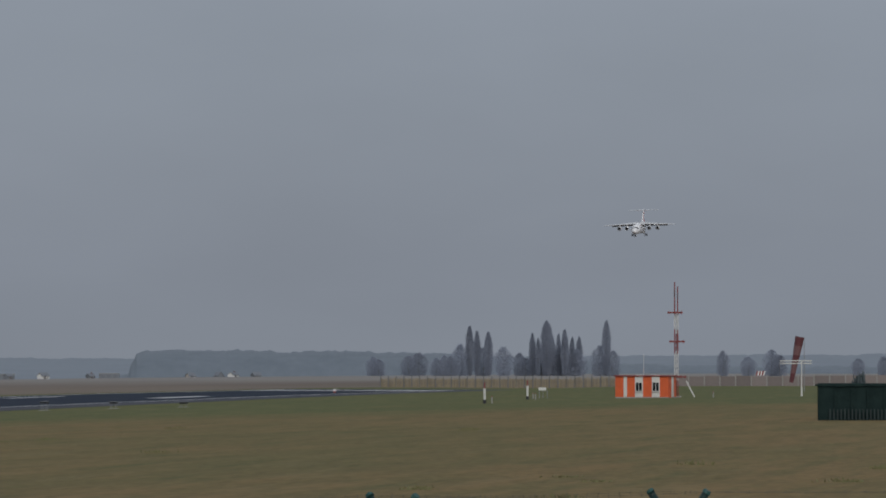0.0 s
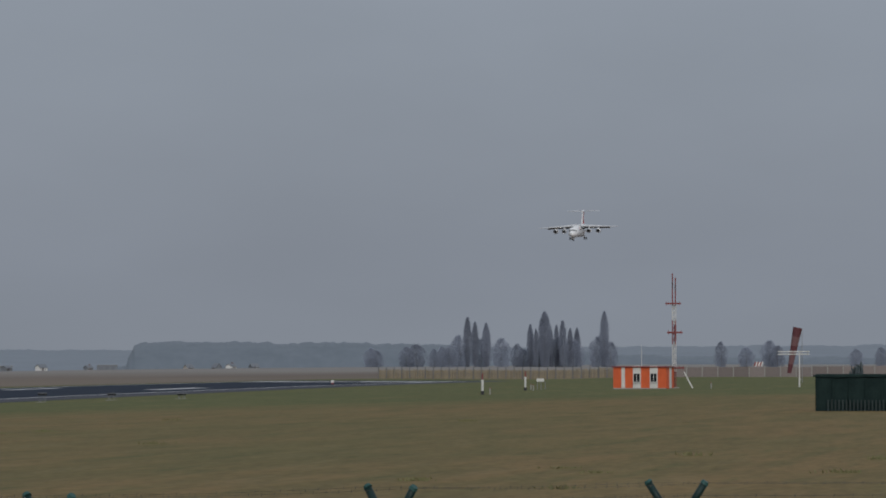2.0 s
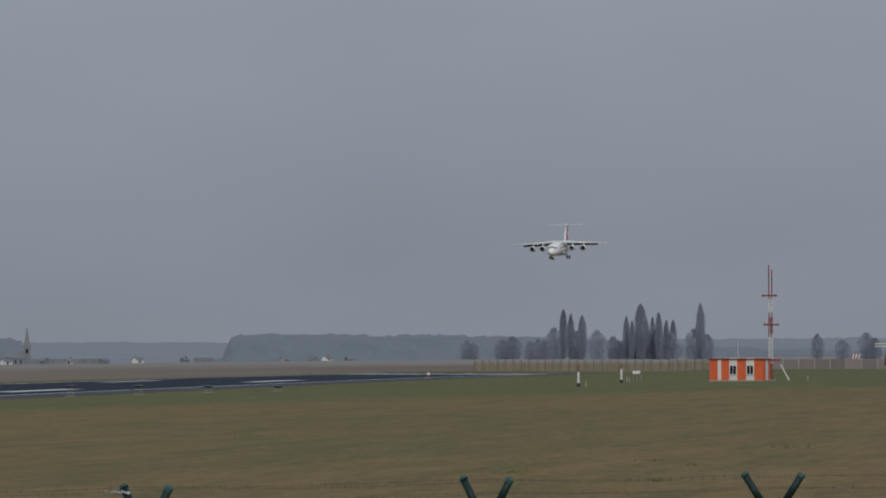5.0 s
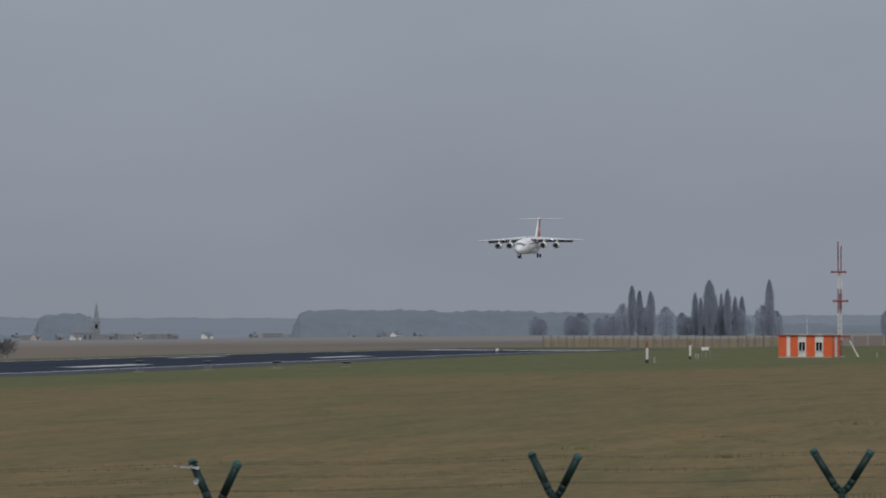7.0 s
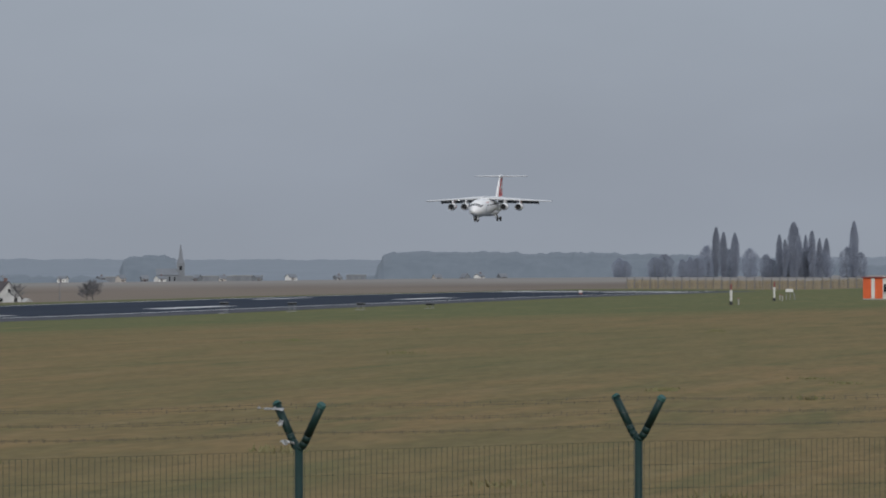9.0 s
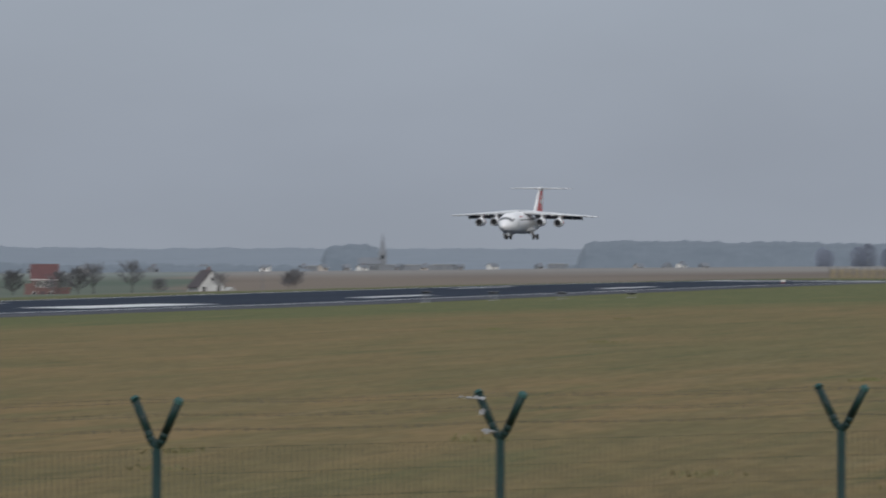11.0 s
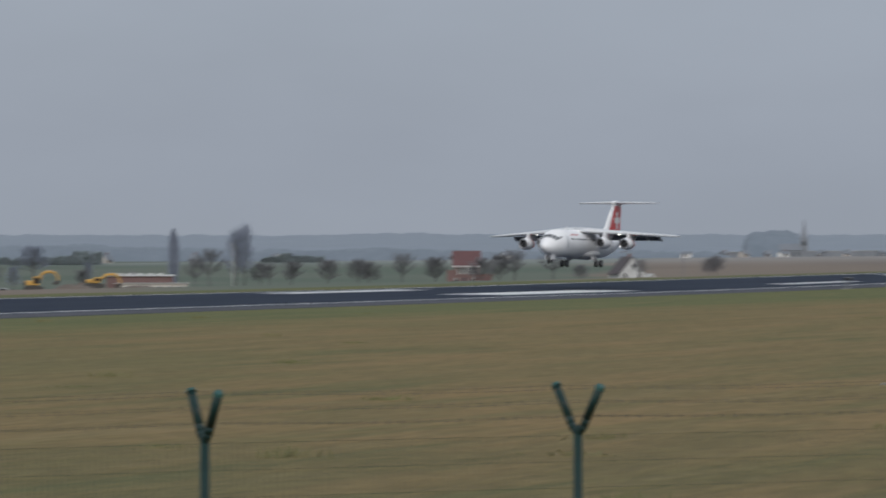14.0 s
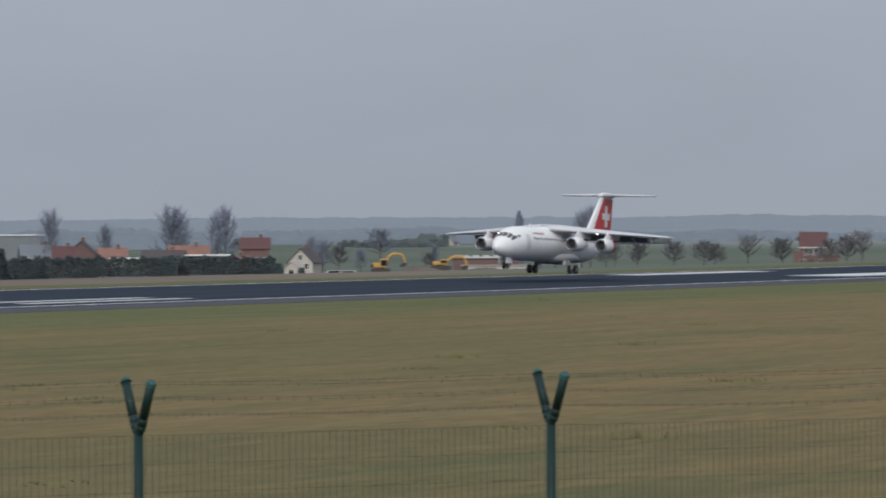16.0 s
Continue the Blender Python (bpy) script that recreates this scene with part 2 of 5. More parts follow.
M["grass"] = ground_material()
M["picket"] = mat("grey_green_picket", (0.030, 0.044, 0.044), 0.9, scale=2.0, second=(0.020, 0.032, 0.033), per_object=0.2)
M["cap"] = mat("teal_cap", (0.022, 0.085, 0.078), 0.6, scale=6.0)
M["sock_pale"] = mat("faded_fabric", (0.19, 0.095, 0.10), 0.8, scale=2.0)
M["tuft"] = mat("tuft_grass", (0.14, 0.15, 0.06), 0.95, scale=0.08, second=(0.19, 0.165, 0.085), fine=9)
M["sock_red"] = mat("windsock_red", (0.13, 0.04, 0.048), 0.8, scale=2.0)
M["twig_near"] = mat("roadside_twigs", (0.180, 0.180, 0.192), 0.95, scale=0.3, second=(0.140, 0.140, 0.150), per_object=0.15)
M["title"] = mat("faded_red_lettering", (0.72, 0.36, 0.36), 0.4, scale=2.0)

M["car_paint"] = mat("dusty_white_car_paint", (0.42, 0.43, 0.44), 0.5, scale=1.5, second=(0.30, 0.31, 0.32))
M["weathered_white"] = mat("weathered_white_render", (0.56, 0.56, 0.55), 0.9, scale=0.5, second=(0.40, 0.40, 0.39))


# ---- mesh helpers ----
def part(name, bm, material, parent=None, label="", smooth=False):
    """One mesh object out of bm, under parent."""
    me = bpy.data.meshes.new(name)
    bm.to_mesh(me)
    bm.free()
    for mt in material if isinstance(material, (list, tuple)) else [material]:
        me.materials.append(mt)
    if smooth:
        for p in me.polygons:
            p.use_smooth = True
    ob = new(name, me)
    ob.parent = parent
    return tagged(ob, label)


def empty(name, m, label, category, group="", kind=""):
    e = new(name)
    e.empty_display_size = 0.2
    e.matrix_basis = m
    return tagged(e, label, category, group, kind)


def box(x0, x1, y0, y1, z0, z1, bm=None, bevel=0.0, m=None):
    own = bmesh.new()
    c = Matrix.Translation(((x0 + x1) / 2, (y0 + y1) / 2, (z0 + z1) / 2)) @ Matrix.Diagonal((x1 - x0, y1 - y0, z1 - z0, 1))
    bmesh.ops.create_cube(own, size=1, matrix=c)
    if bevel:
        bmesh.ops.bevel(own, geom=list(own.edges), offset=bevel, segments=2, affect="EDGES", profile=0.5)
    if m is not None:
        own.transform(m)
    return join(own, bm)


def join(own, bm):
    if bm is None:
        return own
    me = bpy.data.meshes.new("tmp")
    own.to_mesh(me)
    own.free()
    bm.from_mesh(me)
    bpy.data.meshes.remove(me)
    return bm


def tube(a, b, r0, r1=None, seg=10, bm=None, cap=True):
    """A round bar from a to b."""
    r1 = r0 if r1 is None else r1
    a, b = Vector(a), Vector(b)
    own = bmesh.new()
    d = b - a
    bmesh.ops.create_cone(own, cap_ends=cap, segments=seg, radius1=r0, radius2=r1, depth=d.length,
                          matrix=Matrix.Translation((a + b) / 2) @ d.to_track_quat("Z", "Y").to_matrix().to_4x4())
    return join(own, bm)


def loft(rings, bm=None, cap=True, closed=True):
    """A skin through rings of equally many points."""
    own = bmesh.new()
    vs = [[own.verts.new(p) for p in ring] for ring in rings]
    k = len(rings[0])
    for a, b in zip(vs, vs[1:]):
        for i in range(k if closed else k - 1):
            own.faces.new((a[i], a[(i + 1) % k], b[(i + 1) % k], b[i]))
    if cap:
        own.faces.new(vs[0])
        own.faces.new(vs[-1])
    bmesh.ops.recalc_face_normals(own, faces=own.faces)
    return join(own, bm)


def ring_y(y, rx, rz, cx=0.0, cz=0.0, k=24):
    return [(cx + rx * math.cos(2 * math.pi * i / k), y, cz + rz * math.sin(2 * math.pi * i / k)) for i in range(k)]


def foil(chord, thick, k=9):
    """A wing section: (along the chord from the leading edge, up), all round."""
    xs = [0.5 - 0.5 * math.cos(math.pi * i / k) for i in range(k + 1)]
    t = lambda x: thick * 5 * (0.2969 * math.sqrt(x) - 0.126 * x - 0.3516 * x * x + 0.2843 * x ** 3 - 0.1015 * x ** 4)
    up = [(x * chord, t(x) * chord * 1.2) for x in xs]
    lo = [(x * chord, -t(x) * chord * 0.8) for x in xs[1:-1]][::-1]
    return up + lo


# ---- the ground ----
CL = -183.0                     # the runway's centre line


def sstep(a, b, v):
    v = min(max((v - a) / (b - a), 0.0), 1.0)
    return v * v * (3 - 2 * v)


def crest(y):
    """The runway's long profile: a low crest towards its threshold."""
    return 0.30 * sstep(405, 545, y) + 0.36 * sstep(500, 700, y)


def ground_z(x, y):
    lat = x - CL
    far = sstep(950, 1400, y)
    z = 0.0
    if lat > 33:
        z = 2.6 * (1 - math.exp(-(lat - 33) / 75))
    elif lat < -24:
        r = math.hypot(x, y)
        z = -5.4 * sstep(-10, 225, -lat - 24) * (1 - 0.45 * sstep(900, 1900, r)) * (0.62 + 0.38 * sstep(470, 640, y))
    z += crest(y) * (1 - sstep(45, 105, lat)) * (1 - sstep(26, 120, -lat))
    level = 2.2 - 3.2 * sstep(350, 620, -x) - 2.6 * sstep(620, 950, -x)
    z = z * (1 - far) + level * far
    rough = 0.06 * noise.noise((x * 0.05, y * 0.05, 0)) if lat > 36 or lat < -30 else 0.0
    return z + rough * (1 if abs(y) < 900 else 0)


def axis(stops):
    out = []
    for (a, step), (b, _) in zip(stops, stops[1:]):
        n = max(1, round((b - a) / step))
        out += [a + (b - a) * i / n for i in range(n)]
    return out + [stops[-1][0]]
xs = axis([(-4800, 400), (-1600, 100), (-600, 20), (-240, 6), (-216, 3), (-147, 3), (-60, 6), (60, 20), (300, 150), (4800, 0)])
ys = axis([(-4800, 1100), (-400, 100), (-20, 10), (0, 4), (60, 5), (460, 12), (1000, 40), (1600, 100), (4900, 0)])
g_bm = bmesh.new()
gv = [[g_bm.verts.new((x, y, ground_z(x, y) - (0.05 if CL - 26 < x < CL + 36 and y < 930 else 0))) for x in xs] for y in ys]
for j in range(len(ys) - 1):
    for i in range(len(xs) - 1):
        g_bm.faces.new((gv[j][i], gv[j][i + 1], gv[j + 1][i + 1], gv[j + 1][i]))
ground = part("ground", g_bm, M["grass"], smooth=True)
tagged(ground, "dull green and straw-brown winter grass on a wide airfield", "grass", kind="structure")


def strip(name, x0, x1, y0, y1, z, material, label, parent=None, step=20):
    bm = bmesh.new()
    n = max(1, round((y1 - y0) / step))
    t = 0.12 if parent is None else 0.006
    rows = []
    for k in range(n + 1):
        y = y0 + (y1 - y0) * k / n
        zz = z + crest(y)
        rows.append([bm.verts.new(p) for p in ((x0, y, zz - t), (x0, y, zz), (x1, y, zz), (x1, y, zz - t))])
    for a, b in zip(rows, rows[1:]):
        for i in range(3):
            bm.faces.new((a[i], a[i + 1], b[i + 1], b[i]))
    bm.faces.new(rows[0])
    bm.faces.new(rows[-1])
    bmesh.ops.recalc_face_normals(bm, faces=bm.faces)
    ob = part(name, bm, material, parent)
    return tagged(ob, label, "" if parent else "runway", kind="" if parent else "structure")


runway = strip("runway", CL - 24, CL + 24, -350, 850, 0.0, M["asphalt"], "dark tarred asphalt runway with white markings")
strip("runway_shoulder", CL + 24, CL + 32.5, -350, 850, -0.004, M["shoulder"], "weathered pale grey runway shoulder")
strip("edge_line", CL + 21.6, CL + 22.5, -340, 840, 0.004, M["marking"], "worn white edge line", runway)
strip("edge_line", CL - 22.5, CL - 21.6, -340, 840, 0.004, M["marking"], "worn white edge line", runway)
for y0, y1, c, w in ((374, 415, 10.7, 9.0), (373, 410, -14.5, 5.5), (478, 510, 10.5, 3.8), (606, 640, 10.5, 3.4), (598, 630, -14.0, 2.2),
                     (218, 240, 15.6, 1.9), (219, 241, 10.8, 1.9), (219, 240, -11.0, 1.9), (219, 240, -15.6, 1.9)):
    strip("marking", CL + c - w / 2, CL + c + w / 2, y0, y1, 0.004, M["marking"], "white painted touchdown bar", runway)
for k in range(12):
    x = CL + (k - 5.5) * 3.6 + (1.2 if k > 5 else -1.2)
    strip("threshold_bar", x - 0.9, x + 0.9, 790, 826, 0.004, M["marking"], "white painted threshold bar", runway)


# ---- the airliner ----
def build_airliner():
    A = empty("airliner", Matrix(), "white four-engined regional jet with a red tail, gear and flaps down", "aeroplane")
    st = ((1.6, .06, -.50), (1.75, .30, -.49), (2.05, .58, -.46), (2.6, .92, -.38), (3.1, 1.14, -.29), (3.5, 1.30, -.20), (4.6, 1.60, -.06), (5.6, 1.74, 0),
          (6.6, 1.78, 0), (9, 1.78, 0), (13, 1.78, 0), (17, 1.78, 0), (20.5, 1.78, 0), (22.5, 1.70, .06), (24.8, 1.44, .28), (27.0, 1.08, .56), (29.0, .72, .82), (30.7, .42, 1.02), (31.5, .16, 1.10))
    body = part("fuselage", loft([ring_y(s - 16, r, r, 0, c, 28) for s, r, c in st]), M["white"], A, "glossy white fuselage", True)

    def side_x(s, z, off=0.012):
        for (s0, r0, c0), (s1, r1, c1) in zip(st, st[1:]):
            if s0 <= s <= s1:
                k = (s - s0) / (s1 - s0)
                r, c = r0 + (r1 - r0) * k, c0 + (c1 - c0) * k
                return math.sqrt(max(r * r - (z - c) ** 2, 0.0004)) + off
        return 1.8

    # cockpit glazing: six panes that follow the nose
    def skin(q, phi, off):
        for (s0, r0, c0), (s1, r1, c1) in zip(st, st[1:]):
            if s0 <= q <= s1:
                k = (q - s0) / (s1 - s0)
                r, c = r0 + (r1 - r0) * k + off, c0 + (c1 - c0) * k
                return r * math.sin(radians(phi)), q - 16, c + r * math.cos(radians(phi))

    for sgn in (-1, 1):
        for p0, p1, s0, s1, cut in ((1.5, 25, 2.86, 3.48, 0), (28, 47, 2.98, 3.7, .08), (50, 64, 3.18, 4.05, .2), (53.5, 63, 4.2, 4.55, .1)):
            bm = bmesh.new()
            grid = [[bm.verts.new(skin(s0 + (cut * v if u == 0 else 0) + (s1 - s0 - (cut * v if u == 0 else 0)) * (1 - v), sgn * (p0 + (p1 - p0) * u), .02)) for u in (0, .25, .5, .75, 1)] for v in (0, .33, .67, 1)]
            for a, b in zip(grid, grid[1:]):
                for q in range(4):
                    bm.faces.new((a[q], a[q + 1], b[q + 1], b[q]))
            bmesh.ops.solidify(bm, geom=list(bm.faces), thickness=0.03)
            bmesh.ops.recalc_face_normals(bm, faces=bm.faces)
            part("cockpit_window", bm, M["screen"], body, "dark cockpit pane")
    wbm = bmesh.new()
    bmesh.ops.create_cube(wbm, size=1, matrix=Matrix.Diagonal((.03, .24, .34, 1)))
    bmesh.ops.bevel(wbm, geom=[e for e in wbm.edges if abs(e.verts[0].co.x - e.verts[1].co.x) > .01], offset=.09, segments=2, affect="EDGES")
    proto = part("cabin_window", wbm, M["glass"], body)
    first = True
    for sgn in (1, -1):
        for k in range(25):
            s = 7.3 + k * 0.62
            ob = proto if first else new("cabin_window", proto.data)
            ob.parent = body
            ob.matrix_basis = pose(sgn * side_x(s, .55, .0), s - 16, .55, 0, 0, 0) @ pose(0, 0, 0, 0, -sgn * 18, 0)
            first = False
        for q in (5.9, 22.4):
            bm = bmesh.new()
            grid = [[bm.verts.new(skin(q - .42 + .84 * u, sgn * (57 + 56 * v), .006)) for u in (0, .5, 1)] for v in [k / 8 for k in range(9)]]
            for a, b in zip(grid, grid[1:]):
                for k in range(2):
                    bm.faces.new((a[k], a[k + 1], b[k + 1], b[k]))
            part("cabin_door", bm, M["doorline"], body, "white cabin door", True)
        # the airline's title, drawn as plain red bars
        for k in range(5):
            s = 7.6 + k * .55
            b = box(sgn * (side_x(s, 1.05) - .02), sgn * (side_x(s, 1.05) + .014), s - 16 - .2, s - 16 + .2, .98, 1.2)
            part("title_bar", b, M["title"], body, "red lettering bar")

    # wing, with anhedral; each half its own part
    for sgn in (-1, 1):
        rings = []
        for x, le, ch, z, th in ((0.0, 12.0, 5.6, 1.72, .15), (1.7, 12.3, 5.3, 1.66, .15), (7.0, 13.9, 3.7, 1.36, .13), (12.6, 15.6, 2.1, 1.05, .12), (13.17, 15.95, 1.3, 1.02, .08)):
            rings.append([(sgn * x, le + a - 16, z + b) for a, b in foil(ch, th)])
        wing = part("wing", loft(rings), M["wing"], A, "pale grey swept wing", True)
        # flaps lowered behind the trailing edge
        for x0, x1, l0, l1, z0, z1, c0, c1 in ((1.75, 5.6, 17.0, 17.15, 1.40, 1.24, 1.45, 1.25), (5.7, 10.2, 17.15, 17.25, 1.22, 1.0, 1.25, .95)):
            rr = []
            for x, le, z, c in ((x0, l0, z0, c0), (x1, l1, z1, c1)):
                ca, sa = math.cos(radians(33)), math.sin(radians(33))
                rr.append([(sgn * x, le - 16 - .15 + a * ca + b * sa, z + b * ca - a * sa) for a, b in foil(c, .13, 6)])
            part("flap", loft(rr), M["flap"], wing, "dark lowered flap")
        for x, le, ln in ((3.0, 16.2, 2.2), (6.1, 16.3, 2.0), (8.4, 16.6, 1.8), (10.1, 16.9, 1.4)):
            z = 1.66 - (x - 1.7) * .054 - .36
            part("flap_fairing", loft([ring_y(le - 16 + u * ln, .13 * v + .01, .20 * v + .01, sgn * x, z - u * .38, 10) for u, v in ((0, 0), (.2, .8), (.5, 1), (.8, .7), (1, 0))]), M["grey"], wing, "grey flap track fairing", True)
        # aileron and spoiler edges
        part("aileron", box(sgn * 10.3 if sgn > 0 else -12.7, 12.7 if sgn > 0 else -10.3, 1.32, 1.78, 1.03, 1.07), M["wing"], wing)
        part("wing_tip_light", loft([ring_y(-.1 + u * .5, .06 * v + .01, .06 * v + .01, sgn * 13.17, 1.03, 8) for u, v in ((0, 0), (.3, 1), (.7, 1), (1, 0))]), M["grey"], wing, "", True)
        # landing light in the leading edge
        lamp = loft([ring_y(-2.72 + .62 + u, r, r, sgn * 5.75, 1.40, 12) for u, r in ((-.12, .03), (-.09, .13), (0, .18), (.12, .17))])
        part("landing_light", lamp, M["lamp"], wing, "bright landing light")
        for x, s0, zc in ((4.05, 11.1, .12), (6.95, 12.1, .02)):
            prof = ((0.0, .60), (.06, .66), (.35, .72), (1.0, .76), (1.8, .74), (2.5, .62), (2.9, .52))
            eng = part("engine", loft([ring_y(s0 - 16 + u, r, r, sgn * x, zc, 24) for u, r in prof], cap=False), M["white"], A, "white engine nacelle", True)
            part("intake_lip", loft([ring_y(s0 - 16 + u, r, r, sgn * x, zc, 24) for u, r in ((.5, .50), (.1, .53), (.0, .575), (-.03, .61), (.02, .645), (.10, .685))], cap=False), M["metal"], eng, "polished intake lip", True)
            part("fan", loft([ring_y(s0 - 16 + u, r, r, sgn * x, zc, 24) for u, r in ((.5, .51), (.505, .2), (.25, .10), (.12, .01))], cap=False), M["dark"], eng, "dark fan face", True)
            part("exhaust", loft([ring_y(s0 - 16 + u, r, r, sgn * x, zc, 20) for u, r in ((2.4, .50), (2.9, .44), (3.35, .36), (3.4, .33), (2.9, .3))], cap=True), M["strut"], eng, "metal exhaust cone", True)
            if x > 5:
                part("cowl_panel", loft([ring_y(s0 - 16 + u, r, r, sgn * x, zc, 24) for u, r in ((1.8, .752), (2.1, .705), (2.5, .632), (2.75, .57))], cap=False), M["red"], eng, "red rear cowl panel", True)
            zt = 1.66 - (x - 1.7) * .054 + .06
            r0 = [(sgn * x + d * .14 * w, s0 - 16 + .75 + u * 4.0, zc + .62) for u, w, d in ((0, .2, 1), (.3, 1, 1), (1, .1, 1), (1, .1, -1), (.3, 1, -1), (0, .2, -1))]
            r1 = [(sgn * x + d * .14 * w, s0 - 16 + 1.75 + u * 3.2, zt) for u, w, d in ((0, .2, 1), (.3, 1, 1), (1, .1, 1), (1, .1, -1), (.3, 1, -1), (0, .2, -1))]
            part("pylon", loft([r0, r1]), M["white"], eng, "white engine pylon")
    # wing-body fairing on the crown
    part("wing_fairing", loft([ring_y(11.0 - 16 + u * 8.2, 1.55 * v + .02, .42 * v + .01, 0, 1.60, 20) for u, v in ((0, 0), (.12, .6), (.35, 1), (.7, .95), (.9, .5), (1, 0))]), M["white"], A, "", True)
    # belly fairing for the main gear
    part("gear_fairing", loft([ring_y(12.4 - 16 + u * 7.6, 1.95 * v + .02, .72 * v + .02, 0, -1.28, 20) for u, v in ((0, 0), (.1, .65), (.25, .95), (.6, 1), (.85, .7), (1, 0))]), M["belly"], A, "grey belly fairing", True)
    # fin
    def fin_ring(z, le, te, th, off=0.0):
        ch = te - le
        return [(b + (off if b > 0 else -off), le + a - 16, z) for a, b in ((q[0], q[1] * 1.0) for q in foil(ch, th))]
    fin = part("fin", loft([fin_ring(1.0, 21.8, 29.8, .07), fin_ring(1.9, 23.4, 29.85, .09), fin_ring(5.45, 26.8, 30.25, .09), fin_ring(5.65, 27.4, 30.1, .06)]), M["white"], A, "white fin with a red panel", True)
    def fin_edges(z):
        k = (z - 1.9) / 3.55
        return 23.4 + 3.4 * k, 29.85 + .4 * k
    for sgn in (-1, 1):
        def fx(z, u):
            le, te = fin_edges(z)
            c = te - le
            t = .09 * 5 * (0.2969 * math.sqrt(u) - 0.126 * u - 0.3516 * u * u + 0.2843 * u ** 3 - 0.1015 * u ** 4)
            return le + u * c - 16, sgn * (t * c * (1.2 if sgn > 0 else .8))
        def panel(z0, z1, f0, f1, off, mt, nm, lb, nz=8, nu=6):
            bm = bmesh.new()
            g = []
            for j in range(nz + 1):
                z = z0 + (z1 - z0) * j / nz
                row = []
                for i in range(nu + 1):
                    u = f0(z) + (f1(z) - f0(z)) * i / nu
                    y, x = fx(z, u)
                    row.append(bm.verts.new((x + sgn * off, y, z)))
                g.append(row)
            for j in range(nz):
                for i in range(nu):
                    bm.faces.new((g[j][i], g[j][i + 1], g[j + 1][i + 1], g[j + 1][i]))
            part(nm, bm, mt, fin, lb, True)
        panel(1.62, 5.38, lambda z: .19, lambda z: .985, .012, M["red"], "fin_panel", "red panel of the fin")
        # white cross: an upright and an arm
        cy = lambda z, y: (y - fin_edges(z)[0]) / (fin_edges(z)[1] - fin_edges(z)[0])
        panel(2.3, 4.6, lambda z: cy(z, 27.75), lambda z: cy(z, 28.5), .022, M["white"], "cross_upright", "white upright of the cross")
        panel(3.1, 3.8, lambda z: cy(z, 26.95), lambda z: cy(z, 29.3), .026, M["white"], "cross_arm", "white arm of the cross")
    part("fin_bullet", loft([ring_y(26.4 - 16 + u * 4.6, .30 * v + .01, .34 * v + .01, 0, 5.72, 14) for u, v in ((0, 0), (.1, .6), (.3, 1), (.7, .9), (1, 0))]), M["white"], fin, "", True)
    for sgn in (-1, 1):
        part("tailplane", loft([[(sgn * x, le + a - 16, 5.76 + b) for a, b in foil(ch, th)] for x, le, ch, th in ((0, 27.0, 3.2, .11), (5.3, 28.5, 1.7, .10), (5.55, 28.8, 1.2, .06))]), M["wing"], A, "pale grey tailplane", True)
    part("tail_cone", loft([ring_y(30.4 - 16 + u, r, r, 0, c, 14) for u, r, c in ((0, .46, 1.03), (.7, .30, 1.09), (1.25, .1, 1.14))]), M["grey"], A, "grey airbrake tail cone", True)

    # landing gear
    def wheel(x, y, z, r, w, parent):
        o = loft([[(x + sx, y + q * math.cos(2 * math.pi * i / 20), z + q * math.sin(2 * math.pi * i / 20)) for i in range(20)]
                  for sx, q in ((-w / 2, r * .55), (-w / 2, r * .86), (-w * .36, r * .97), (0, r), (w * .36, r * .97), (w / 2, r * .86), (w / 2, r * .55))])
        t = part("tyre", o, M["tyre"], parent, "black tyre", True)
        part("rim", tube((x - w / 2 - .015, y, z), (x + w / 2 + .015, y, z), r * .5, seg=16), M["strut"], parent, "metal rim")
    for sgn in (-1, 1):
        leg = part("main_gear", tube((sgn * 1.5, -.9, -1.0), (sgn * 2.36, -.7, -2.5), .13), M["strut"], A, "main undercarriage leg")
        part("brace", tube((sgn * .7, -.9, -1.7), (sgn * 2.2, -.7, -2.26), .07), M["strut"], leg)
        part("gear_door", box(sgn * 1.72 - .03, sgn * 1.72 + .03, -1.7, 0.0, -2.05, -1.1, m=pose(0, 0, 0, 0, 0, 0)), M["white"], leg, "white gear door")
        part("axle", tube((sgn * 2.36 - .42, -.7, -2.5), (sgn * 2.36 + .42, -.7, -2.5), .07), M["strut"], leg)
        for d in (-.33, .33):
            wheel(sgn * 2.36 + d, -.7, -2.5, .49, .30, leg)
    nose = part("nose_gear", tube((0, -11.8, -1.45), (0, -11.9, -2.25), .10), M["strut"], A, "nose undercarriage leg")
    for d in (-.22, .22):
        wheel(d, -11.9, -2.3, .36, .20, nose)
    for sgn in (-1, 1):
        part("nose_gear_door", box(sgn * .42 - .02, sgn * .42 + .02, -12.7, -11.3, -2.1, -1.5), M["white"], nose, "white gear door")
    part("aerial", loft([[(d * .03, 9.3 - 16 + a, 1.76) for a, d in ((0, 1), (.5, 1), (.5, -1), (0, -1))], [(d * .02, 9.5 - 16 + a, 2.15) for a, d in ((0, 1), (.25, 1), (.25, -1), (0, -1))]]), M["white"], A)
    return A


airliner = build_airliner()

